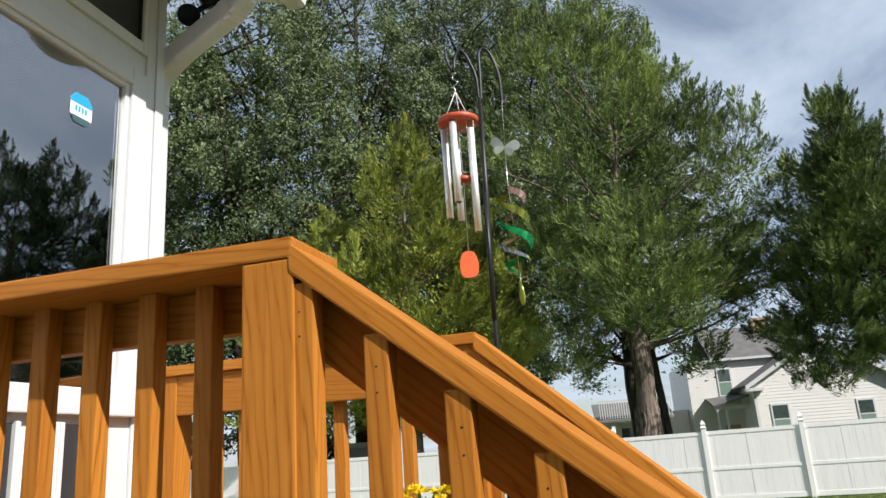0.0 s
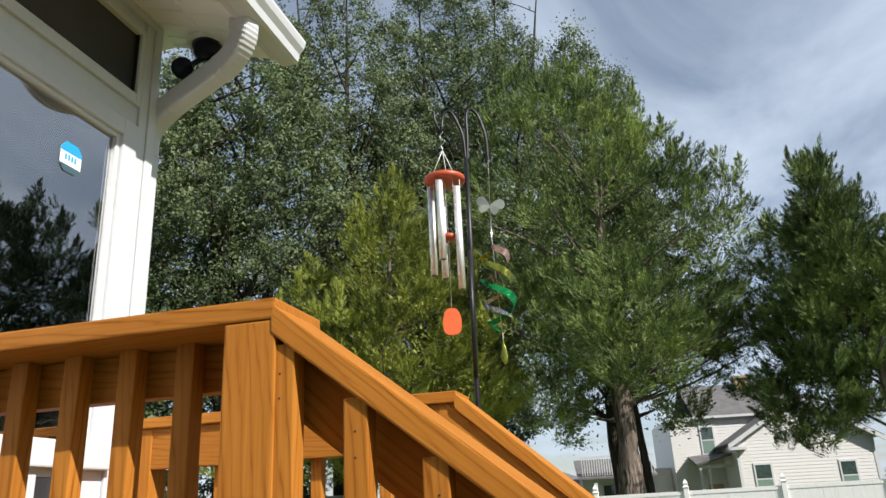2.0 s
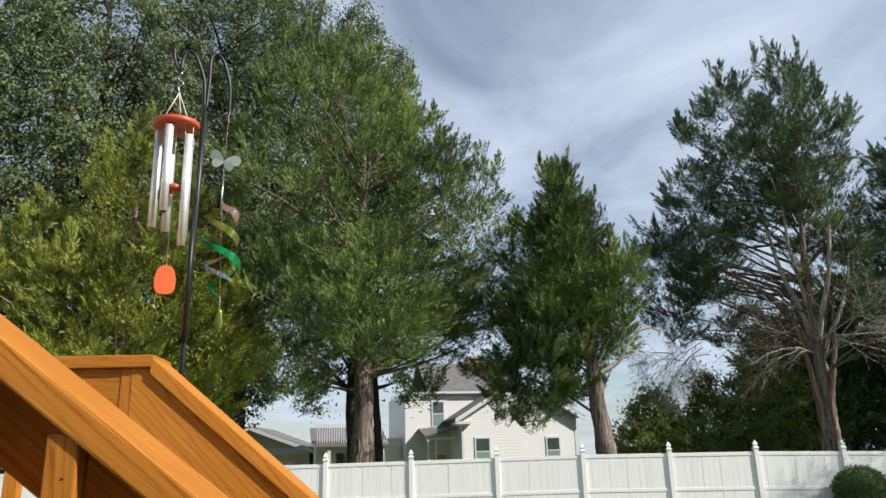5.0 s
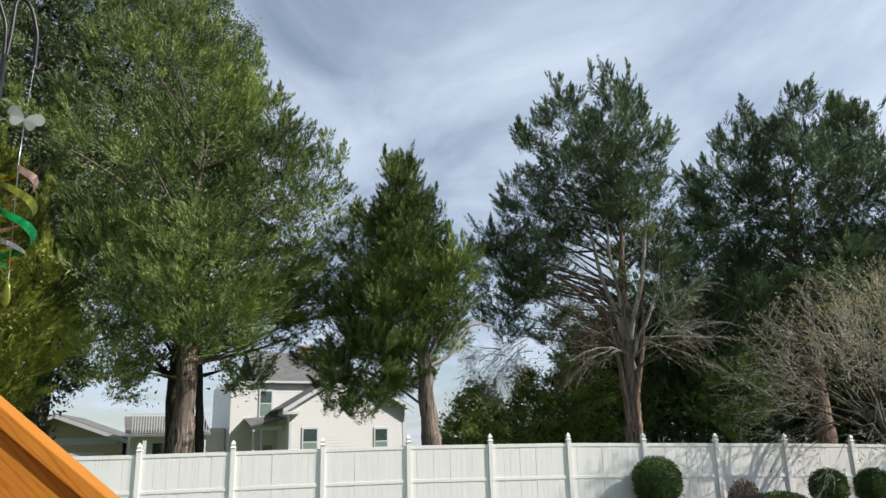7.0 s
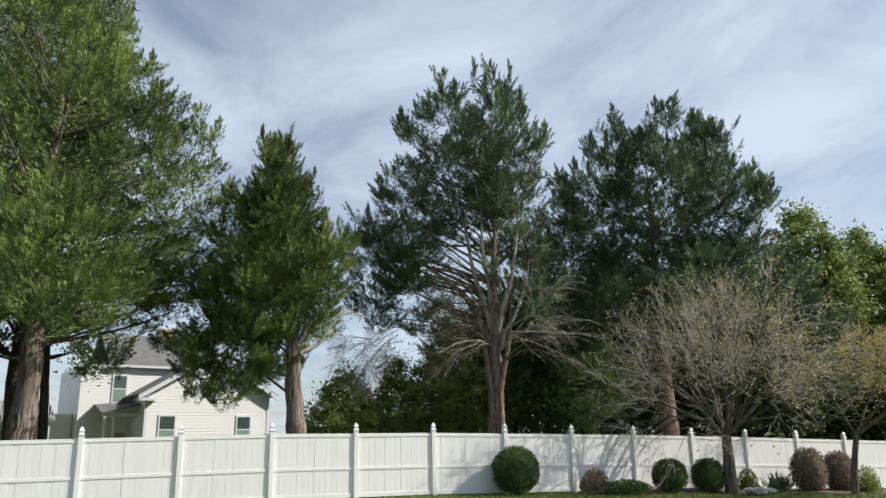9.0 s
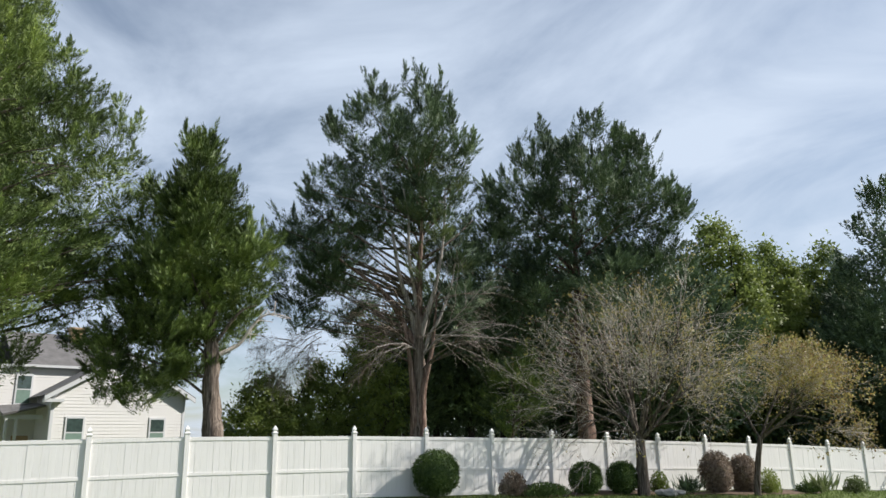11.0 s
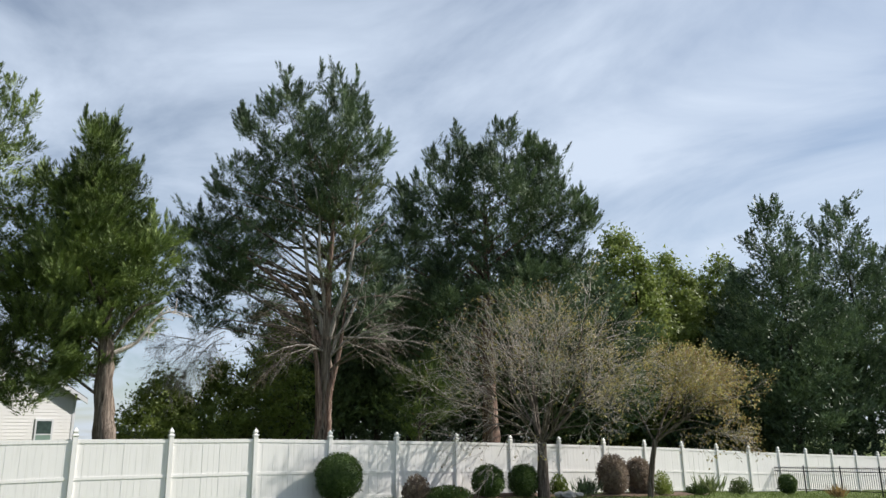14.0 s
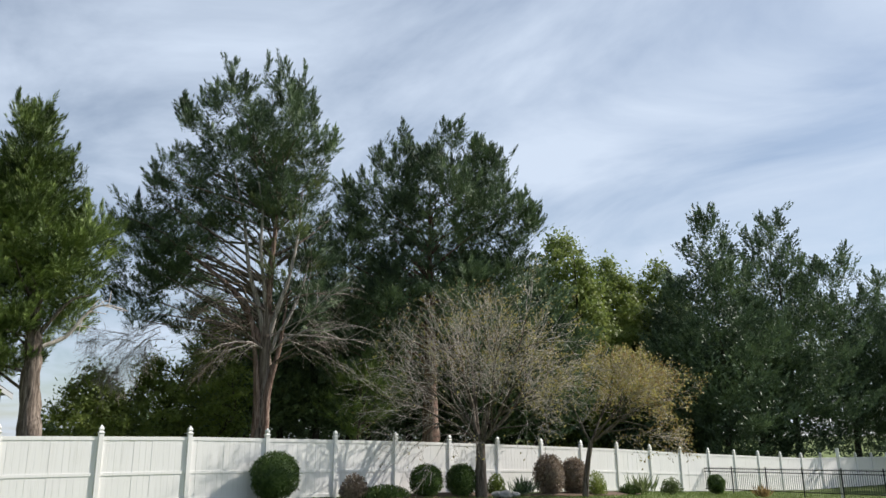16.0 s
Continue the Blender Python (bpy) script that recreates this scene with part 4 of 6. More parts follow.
    if core:
        # old growth deep inside
        I, _ = crown_points([(q[0], q[1], q[2] + 0.1 * (q[3] - q[2]), q[3] - 0.15 * (q[3] - q[2]), q[4] * 0.55, q[5]) for q in lobes], int(n_bough * core), rng, 0.02)
        j = len(I) * 12
        I = np.repeat(I, 12, axis=0) + rng.normal(0, clump * 0.5, (j, 3))
        P, D = np.concatenate([P, I]), np.concatenate([D, unit(rng.normal(size=(j, 3)))])
        L, W = np.concatenate([L, rng.uniform(0.14, 0.26, j) * min(width / 0.030, 1.6)]), np.concatenate([W, np.full(j, min(width * 2.4, 0.13))])
        face = np.concatenate([face, rng.normal(size=(j, 3))])
    blades_mesh(name, P, D, L, W, mat, parent, rng, face=face)
    return B


def leafy_crown(parent, lobes, n_clumps, mat, rng, per=70, clump=0.6, leaf=(0.08, 0.16), name="crown", shell=0.3):
    C, O = crown_points(lobes, n_clumps, rng, shell)
    m = n_clumps * per
    idx = np.repeat(np.arange(n_clumps), per)
    size = rng.uniform(0.5, 1.3, n_clumps)[idx] * clump
    P = C[idx] + rng.normal(size=(m, 3)) * size[:, None] * np.array([0.44, 0.44, 0.30])
    D = unit(rng.normal(size=(m, 3)) + np.array([0, 0, -0.3]))
    L = rng.uniform(*leaf, m)
    I, _ = crown_points([(q[0], q[1], q[2], q[3], q[4] * 0.6, q[5]) for q in lobes], n_clumps, rng, 0.02)
    j = len(I) * 14
    I = np.repeat(I, 14, axis=0) + rng.normal(0, clump * 0.6, (j, 3))
    face = unit(P - C[idx] + O[idx] * (0.3 * clump) + np.array([0, 0, 0.2 * clump])) + rng.normal(0, 0.45, (m, 3))
    P, D = np.concatenate([P, I]), np.concatenate([D, unit(rng.normal(size=(j, 3)))])
    L, face = np.concatenate([L, rng.uniform(leaf[1] * 0.9, leaf[1] * 1.35, j)]), np.concatenate([face, rng.normal(size=(j, 3))])
    blades_mesh(name, P, D, L, L * 0.66, mat, parent, rng, face=face)
    return C


def wood_of(parent, trunk, radii, targets, mat, rng, limb_r=0.07, name="trunk", sides=12, sag=0.0, rejoin=(0.25, 0.9), flute=0.17):
    v, f = [], []
    pts = smooth_line(trunk, 6)
    n = len(pts)
    rr = list(np.interp(np.linspace(0, 1, n), np.linspace(0, 1, len(radii)), radii))
    tube(pts, rr, sides, v, f, wob=flute, rng=rng)
    for c in targets:
        c = Vector(c)
        cand = [k for k in range(n) if pts[k].z < c.z - 0.15 * (Vector((c.x, c.y)) - Vector((pts[k].x, pts[k].y))).length]
        k = cand[-1] if cand else max(0, int(n * rejoin[0]))
        k = max(k - rng.integers(0, 4), int(n * rejoin[0]))
        a = pts[k]
        mid = a.lerp(c, 0.5) + Vector((rng.normal(0, 0.25), rng.normal(0, 0.25), rng.normal(0.1, 0.2) - sag))
        line = smooth_line([a, mid, c], 4)
        r0 = min(limb_r * rng.uniform(0.6, 1.2), rr[k] * 0.7)
        tube(line, list(np.linspace(r0, 0.012, len(line))), 5, v, f)
    link_mesh(name, v, f, mat, parent, True)


def lateral(bearing):
    """Unit ways to the right and away, for one who looks along that bearing."""
    b = radians(bearing)
    return Vector((math.cos(b), -math.sin(b), 0)), Vector((math.sin(b), math.cos(b), 0))


def cedar(label, bearing, d, lobes, n, mat, bark=BARK, r=0.35, seed=1, top=None, lean=0.0, limbs=60, group="cedars behind the fence", per=48, clump=0.5, width=0.028, limb_r=0.07, blade=(0.09, 0.17), extra=(), shell=0.35, fronds=9, core=1.0, spires=True):
    """lobes: (right, away, z0, z1, radius, widest) about the trunk's foot, in metres above it."""
    rng = np.random.default_rng(seed)
    x, y = polar(bearing, d)
    z = ground_z(x, y)
    rt, aw = lateral(bearing)
    t = thing("cedar_tree", label, "tree", Matrix.Translation((x, y, z)), group)
    LB = [((rt * a + aw * b).x, (rt * a + aw * b).y, z0, z1, rad, w) for a, b, z0, z1, rad, w in lobes]
    C = cedar_crown(t, LB, n, mat, rng, per, clump, blade, width, fronds, shell=shell, core=core, spires=spires)
    H = top or max(b[3] for b in lobes) * 0.86
    trunk = [rt * (lean * k ** 1.8) + Vector((rng.normal(0, 0.05), rng.normal(0, 0.05), H * k)) for k in (0, 0.12, 0.3, 0.5, 0.75, 1.0)]
    trunk[0] = Vector((0, 0, -0.2))
    C = C[C[:, 2] > 0.36 * C[:, 2].max()]
    pick = C[rng.choice(len(C), min(limbs, len(C)), replace=False)] if limbs else []
    wood_of(t, trunk, [r * 1.35, r, r * 0.8, r * 0.6, r * 0.3, 0.03], pick, bark, rng, limb_r)
    for nm, lb, k, mt in extra:
        LB = [((rt * a + aw * b).x, (rt * a + aw * b).y, z0, z1, rad, w) for a, b, z0, z1, rad, w in lb]
        cedar_crown(t, LB, k, mt, rng, per, clump, blade, width, fronds, name=nm, spires=False, core=0)
    return t, rt, aw


# the row of cedars beyond the fence
cedar("bright yellow-green cedar tree beyond the white fence", -4.5, 26.2,
      [(0.2, 0, 1.7, 13.4, 3.5, 0.35), (-2.8, 0.3, 1.7, 9.8, 2.7, 0.35), (2.8, 0.2, 2.6, 9.6, 2.4, 0.4), (-0.9, -0.3, 1.7, 8.8, 2.8, 0.4), (1.3, -0.3, 1.7, 11.0, 2.4, 0.4), (-4.2, 0, 1.7, 7.2, 1.8, 0.4)], 1000, CEDAR_BRIGHT, seed=11, clump=0.60, width=0.030)
cedar("tall dense green cedar tree with a fluted trunk", 12.9, 26.5,
      [(-1.3, 0, 6.0, 18.2, 3.9, 0.5), (1.0, 0.5, 5.6, 17.0, 2.9, 0.5), (2.8, 0.6, 5.4, 15.2, 2.5, 0.5), (4.6, 0.5, 5.6, 13.0, 2.2, 0.5), (6.1, 0.5, 5.4, 11.6, 1.8, 0.5), (-2.4, -0.5, 3.2, 10.5, 2.6, 0.45), (1.2, -1.4, 4.4, 9.6, 2.7, 0.55), (4.1, 0.3, 4.4, 9.0, 1.6, 0.5), (2.2, 0.2, 3.5, 7.6, 1.6, 0.6)], 1080, CEDAR, r=0.40, seed=12, limbs=90, clump=0.60, width=0.029, core=0.9,
      extra=(("sunlit_foliage", [(0.2, -2.4, 4.6, 9.2, 2.1, 0.5)], 90, CEDAR),))
cedar("narrow pointed cedar tree with a torn trunk", 31.1, 26.0,
      [(-0.9, 0, 4.0, 11.8, 1.75, 0.35), (-0.9, 0, 8.0, 12.4, 0.9, 0.3), (0.2, 0, 5.0, 10.2, 1.5, 0.45), (-1.7, 0, 3.0, 9.6, 1.6, 0.5), (0.8, 0.3, 4.8, 8.8, 1.1, 0.5), (-2.5, -0.3, 2.4, 6.8, 1.5, 0.5), (-3.2, -0.1, 2.7, 5.4, 1.0, 0.5), (-0.8, 0.4, 3.2, 7, 1.5, 0.5), (-0.9, 0, 6.0, 11.6, 1.5, 0.4)], 760, CEDAR, bark=BARK, r=0.36, seed=13, limbs=22, top=10.2, lean=-1.1, clump=0.52)
OPEN_CEDAR, OC_RIGHT, OC_AWAY = cedar("tall open cedar tree with bare lower branches", 46.0, 29.0,
      [(0.35, 0, 9.4, 16.3, 2.0, 0.6), (-1.8, 0.3, 8.6, 16.0, 2.3, 0.6), (-0.6, 0.2, 9.2, 14.8, 2.1, 0.6), (-3.6, 0.3, 6.6, 13.0, 2.0, 0.5), (1.3, 0.4, 7.8, 13.2, 1.3, 0.5), (-4.7, 0.4, 5.6, 10.8, 1.8, 0.5), (1.9, 0.5, 5.6, 9.4, 1.2, 0.5), (-3.0, 1.4, 5.4, 9.2, 1.7, 0.5)], 640, CEDAR_DARK, bark=BARK, r=0.33, shell=0.12, seed=14, top=12.4, lean=0.3, limbs=70, limb_r=0.07, clump=0.56, core=0.8,
      extra=(("thin_foliage", [(1.0, -0.2, 6.6, 12.5, 1.8, 0.5), (-0.6, -0.4, 8.2, 11.4, 1.4, 0.5)], 46, CEDAR_GREY),))
cedar("broad dark cedar tree with reddish trunk", 58.6, 36.0,
      [(-1.9, 0, 8.0, 17.0, 2.9, 0.6), (0.9, 0, 8.0, 17.0, 3.1, 0.6), (3.2, 0.3, 7.3, 16.4, 2.3, 0.6), (-4.1, 0.5, 5.3, 13.8, 2.3, 0.55), (4.3, 0.3, 6.4, 12.2, 1.5, 0.5), (0.6, 1.4, 6.9, 12.0, 3.2, 0.5), (-4.1, -1.0, 3.9, 9.2, 1.7, 0.5), (-1.8, -1.6, 5.3, 10.3, 1.9, 0.5), (1.8, -1.6, 5.7, 10.5, 2.1, 0.5)], 800, CEDAR_DARK, bark=BARK_RED, r=0.40, shell=0.12, seed=15, limbs=70, clump=0.70, width=0.038, blade=(0.11, 0.20))


def oak(label, bearing, d, lobes, n, mat, r=0.3, seed=1, leaf=(0.10, 0.18), per=90, clump=0.75, limbs=60, bark=BARK_DARK, group="woodland trees", forks=2, limb_r=0.09):
    rng = np.random.default_rng(seed)
    x, y = polar(bearing, d)
    z = ground_z(x, y)
    rt, aw = lateral(bearing)
    t = thing("woodland_tree", label, "tree", Matrix.Translation((x, y, z)), group)
    LB = [((rt * a + aw * b).x, (rt * a + aw * b).y, z0, z1, rad, w) for a, b, z0, z1, rad, w in lobes]
    C = leafy_crown(t, LB, n, mat, rng, per, clump, leaf)
    H = max(b[3] for b in lobes) * 0.9
    for k in range(forks):
        trunk = [Vector((0, 0, -0.2))]
        ax = rt * rng.normal(0, 1.6) + aw * rng.normal(0, 1.0)
        for h in (0.2, 0.45, 0.7, 1.0):
            trunk.append(ax * h ** 1.5 + Vector((rng.normal(0, 0.2), rng.normal(0, 0.2), H * h)))
        pick = C[rng.choice(len(C), min(limbs // forks, len(C)), replace=False)] if limbs else []
        wood_of(t, trunk, [r * 1.3, r, r * 0.75, r * 0.45, 0.03], pick, bark, rng, limb_r, sides=8)
    return t


for k, (b, d, h, rad) in enumerate(((-25, 33, 25, 4.6), (-16.5, 31, 27, 4.8), (-8, 34, 31, 5.2), (0.5, 36, 33, 5.4), (3.8, 38, 34, 5.4), (12.5, 40, 30, 3.2))):
    oak("tall oak with open grey-green crown and dark limbs", b, d,
        [(0, 0, 5, h, rad, 0.6), (-2.2, 0.5, 3.5, h * 0.8, rad * 0.75, 0.5), (2.4, -0.5, 4.0, h * 0.86, rad * 0.75, 0.5)], 560, OAK, seed=30 + k, limbs=70, r=0.32, leaf=(0.10, 0.19), per=125, limb_r=0.17)
for k, (b, d, h, rad) in enumerate(((-28, 34, 9.6, 2.6), (-20.5, 32, 11, 2.7), (-13, 31.5, 9, 2.5), (1.6, 30.5, 10, 2.4))):
    oak("shaded undergrowth tree beneath the oaks", b, d, [(0, 0, 0.2, h, rad, 0.45)], 170, OAK if k < 3 else CEDAR_DARK, seed=50 + k, limbs=24, r=0.12, clump=0.6)
oak("slim dark trunk with a high thin crown", 14.4, 28.5, [(0, 0, 9, 15, 1.6, 0.5)], 60, OAK, seed=66, limbs=10, r=0.14, forks=1)
# dark wood behind the open cedars
for k, (b, d, h, rad) in enumerate(((45, 38, 8.0, 2.8), (50, 39, 10, 3.2), (54, 42, 11.5, 3.4), (58.5, 43, 11.5, 3.4), (63, 42, 11.5, 3.4), (67, 42, 11, 3.0), (47.5, 43, 10, 3.4), (52.5, 45, 12, 3.8), (57, 47, 12.5, 4), (62, 47, 12.5, 4), (66.5, 47, 12, 3.6))):
    cedar("dense shaded cedar in the wood behind", b, d, [(0, 0, 2.6, h, rad, 0.45), (0, 0, 2.0, h * 0.75, rad * 1.15, 0.45)], 260, CEDAR_DARK, seed=70 + k, limbs=4, r=0.2, group="shaded wood", per=16, clump=0.95, width=0.12, blade=(0.14, 0.28), bark=BARK_DARK, fronds=7, spires=False, core=2.5)
for k, b in enumerate(range(36, 75, 4)):
    cedar("dark thicket closing the wood behind", b, 53 + (k % 3), [(0, 0, 0.0, 6.5 + (k % 2) if b > 42 else 3.6, 3.2, 0.4)], 95, CEDAR_DARK, seed=300 + k, limbs=0, r=0.15, group="thicket", per=14, clump=1.1, width=0.15, blade=(0.2, 0.4), bark=BARK_DARK, fronds=7, spires=False, core=2.5)
for k, (b, d, h, rad) in enumerate(((34.5, 33, 4.6, 1.7), (38.5, 34, 5.2, 1.9), (42.5, 34, 7.2, 2.0))):
    oak("young green tree in sunlight behind the fence", b, d, [(0, 0, 0.2, h, rad, 0.5)], 120, LIGHT_LEAF, seed=90 + k, limbs=20, r=0.08, clump=0.55, leaf=(0.08, 0.16), per=90, group="young trees behind the fence", forks=1, limb_r=0.03)
cedar("small sunlit cedar shoot under the tall trees", 53.2, 32.5, [(0, 0, 1.6, 5.2, 1.5, 0.5)], 44, CEDAR, seed=97, limbs=14, r=0.1, group="young trees behind the fence")
for k, (b, d, h, rad) in enumerate(((69, 52, 16.9, 3.8), (72.5, 56, 16.2, 3.6), (76, 58, 16.2, 3.2))):
    oak("light green broadleaf tree in the distance", b, d, [(0, 0, 1, h, rad, 0.6), (1.5, 0, 1, h * 0.8, rad * 0.8, 0.5), (-1.5, 0, 1, h * 0.86, rad * 0.8, 0.5)], 760, LIGHT_LEAF, seed=100 + k, limbs=12, r=0.18, leaf=(0.15, 0.27), per=80, group="distant trees")
for k, (b, d, h, rad) in enumerate(((80.2, 50, 16.8, 3.6), (84.6, 57, 18.5, 4.1), (88.0, 64, 16.8, 4.2), (91, 69, 15.6, 4.4), (77.3, 54, 13.0, 3.0), (94, 66, 15.5, 4.2), (98, 60, 13.5, 3.6), (82.3, 55, 13, 3))):
    cedar("dark distant cedar beyond the far fence", b, d, [(0, 0, 0.6, h, rad, 0.4), (0.6, 0, 0.4, h * 0.75, rad * 1.1, 0.45), (-0.6, 0, 2, h * 0.92, rad * 0.9, 0.5)], 310, CEDAR_DARK, shell=0.15, seed=120 + k, limbs=4, r=0.22, group="distant cedars", per=20, clump=1.0, width=0.095, blade=(0.12, 0.22), bark=BARK_DARK, fronds=9, core=2.5)

# ---- shrubs and small trees in the garden bed ----
def branching(v, f, tips, p, d, ln, r, depth, rng, droop=0.0, spread=0.55, kids=(2, 4), heavy=None):
    """A branch and all that grows from it; tips collects the ends, heavy the thick limbs where they are a part of their own."""
    n = 3
    pts, q = [p], p.copy()
    w = d.copy()
    for k in range(n):
        w = (w + Vector(rng.normal(0, 0.15, 3)) + Vector((0, 0, -droop))).normalized()
        q = q + w * (ln / n)
        pts.append(q.copy())
    r1 = max(r * 0.64, 0.005)
    tv, tf = heavy if heavy and depth > 2 else (v, f)
    tube(pts, list(np.linspace(r, r1, n + 1)), 6 if depth > 2 else (4 if depth > 1 else 3), tv, tf)
    if depth == 0:
        tips.append((q.copy(), w.copy()))
        return
    for k in range(int(rng.integers(kids[0], kids[1] + 1))):
        at = pts[int(rng.integers(1, n + 1))]
        side = Vector(rng.normal(0, 1, 3))
        side = (side - w * side.dot(w)).normalized()
        nd = (w + side * spread * rng.uniform(0.6, 1.5) + Vector((0, 0, 0.05))).normalized()
        branching(v, f, tips, at, nd, ln * rng.uniform(0.62, 0.85), r1 * rng.uniform(0.55, 0.8), depth - 1, rng, droop, spread, kids, heavy)
    branching(v, f, tips, q, w, ln * 0.75, r1 * 0.85, depth - 1, rng, droop, spread, kids, heavy)


def garden_tree(label, bearing, d, stems, leaf_sets, seed, base_r, lean=0.0, fork=1.6, ln=1.5, depth=5, drop=0.012):
    rng = np.random.default_rng(seed)
    x, y = polar(bearing, d)
    rt, aw = lateral(bearing)
    t = thing("crabapple_tree", label, "tree", Matrix.Translation((x, y, ground_z(x, y) + 0.12)), "garden trees")
    v, f, tips = [], [], []
    top = Vector((0, 0, fork)) + rt * lean
    tube(smooth_line([Vector((0, 0, -0.25)), Vector((0, 0, 0.15)), rt * lean * 0.4 + Vector((0.02, 0, fork * 0.55)), top], 4),
         list(np.linspace(base_r * 1.35, base_r * 0.85, 13)), 10, v, f, wob=0.06, rng=rng)
    link_mesh("trunk", v, f, CRAB_BARK, t, True)
    v, f = [], []
    for a, b, up, k, rad in stems:
        lv, lf = [], []
        branching(v, f, tips, top - Vector((0, 0, 0.1)), (rt * a + aw * b + Vector((0, 0, up))).normalized(), ln * k, base_r * rad, depth, rng, drop, 0.66, (1, 3), (lv, lf))
        link_mesh("limb", lv, lf, CRAB_BARK, t, True)
    link_mesh("branch", v, f, CRAB_TWIG, t, True)
    T = np.array([p for p, w in tips])
    for nm, mat, share, size, side in leaf_sets:
        lat = T @ np.array(rt)
        wt = 1 / (1 + np.exp(-side * (lat - lat.mean()))) if side else np.ones(len(T))
        wt = wt * (0.4 + np.clip(T[:, 2] / T[:, 2].max(), 0, 1) ** 2)
        m = int(len(T) * share)
        idx = rng.choice(len(T), m, p=wt / wt.sum())
        P = T[idx] + rng.normal(0, 0.11, (m, 3))
        D = unit(rng.normal(size=(m, 3)) + np.array([0, 0, -0.3]))
        L = rng.uniform(size * 0.7, size * 1.4, m)
        blades_mesh(nm, P, D, L, L * 0.6, mat, t, rng, quads=True)


garden_tree("half-bare crabapple with brown and yellow leaves", 62.4, 26.8,
            [(-0.5, 0.1, 1.3, 1.0, 0.50), (0.5, -0.2, 1.3, 1.0, 0.55), (0.0, 0.5, 1.6, 0.95, 0.42), (-1.4, -0.3, 1.7, 0.9, 0.36), (1.4, 0.3, 1.6, 0.9, 0.36), (0.4, -0.8, 1.5, 0.9, 0.36),
             (-0.9, 0.7, 1.6, 0.9, 0.34), (-0.9, -0.7, 1.6, 0.88, 0.34), (1.1, -0.6, 1.1, 0.88, 0.34), (1.0, 0.8, 1.0, 0.85, 0.30), (-1.9, 0.2, 1.6, 0.8, 0.28)],
            [("crown", AUTUMN, 1.3, 0.075, 0.6), ("russet_foliage", RUSSET, 0.4, 0.065, 0.2)], 201, 0.18, fork=1.75, ln=2.1, drop=0.012)
garden_tree("small crabapple with yellow-orange autumn leaves", 70.0, 29.3,
            [(0.8, 0.1, 1.0, 1.0, 0.6), (0.2, 0.3, 1.3, 0.95, 0.5), (1.4, -0.2, 1.0, 1.05, 0.5), (-0.6, 0.0, 1.0, 0.8, 0.42), (0.8, -0.5, 1.2, 0.95, 0.42)],
            [("crown", AUTUMN, 6.0, 0.075, 0.0), ("russet_foliage", RUSSET, 2.0, 0.075, 1.2)], 202, 0.10, fork=1.9, lean=0.3, ln=1.46, drop=-0.012)


def shrub(label, bearing, d, w, h, mat, seed, n=5200, blade=(0.03, 0.075), kind_="ball", rough_=0.06, group="bed shrubs"):
    rng = np.random.default_rng(seed)
    x, y = polar(bearing, d)
    t = thing("shrub", label, "shrub", Matrix.Translation((x, y, ground_z(x, y) + 0.05)), group)
    U = unit(rng.normal(size=(n, 3)))
    if kind_ == "ball":
        bm = bmesh.new()
        bmesh.ops.create_icosphere(bm, subdivisions=3, radius=1.0)
        for v in bm.verts:
            k = 0.86 + 0.05 * noise.noise(v.co * 2.5 + Vector((seed, 0, 0)))
            v.co = Vector((v.co.x * w / 2 * k, v.co.y * w / 2 * k, h * 0.5 + v.co.z * h * 0.52 * k))
        part("core", bm, mat, t, smooth=True)
        k = 0.90 + rng.normal(0, rough_, n) + np.array([0.07 * noise.noise(Vector(u) * 2.2 + Vector((seed, 3, 0))) for u in U])
        sq = np.abs(U) ** 0.92 * np.sign(U)
        P = np.stack([sq[:, 0] * w / 2 * k, sq[:, 1] * w / 2 * k, h * 0.5 + sq[:, 2] * h * 0.52 * k], 1)
        P[:, 2] = np.maximum(P[:, 2], 0.02)
        D = unit(U + rng.normal(0, 0.6, (n, 3)))
    elif kind_ == "loose":
        r = rng.uniform(0, 1, n) ** 0.5
        P = np.stack([U[:, 0] * w / 2 * r, U[:, 1] * w / 2 * r, np.abs(U[:, 2]) * h * r], 1)
        D = unit(U * 0.6 + rng.normal(0, 0.4, (n, 3)) + np.array([0, 0, 0.8]))
    else:
        P = np.stack([rng.normal(0, w / 6, n), rng.normal(0, w / 6, n), np.zeros(n)], 1)
        D = unit(rng.normal(0, 0.55, (n, 3)) * np.array([1, 1, 0.2]) + np.array([0, 0, 1.0]))
    L = rng.uniform(*blade, n)
    blades_mesh("foliage", P, D, L, L * (0.5 if kind_ != "spiky" else 0.07), mat, t, rng, quads=True)
    if kind_ != "spiky":
        v, f = [], []
        for k in range(5):
            a = rng.uniform(0, 6.28)
            tube([(0.05 * math.cos(a), 0.05 * math.sin(a), -0.1), (0.2 * w * math.cos(a), 0.2 * w * math.sin(a), h * 0.5)], [0.02, 0.01], 5, v, f)
        link_mesh("stem", v, f, BARK_DARK, t)


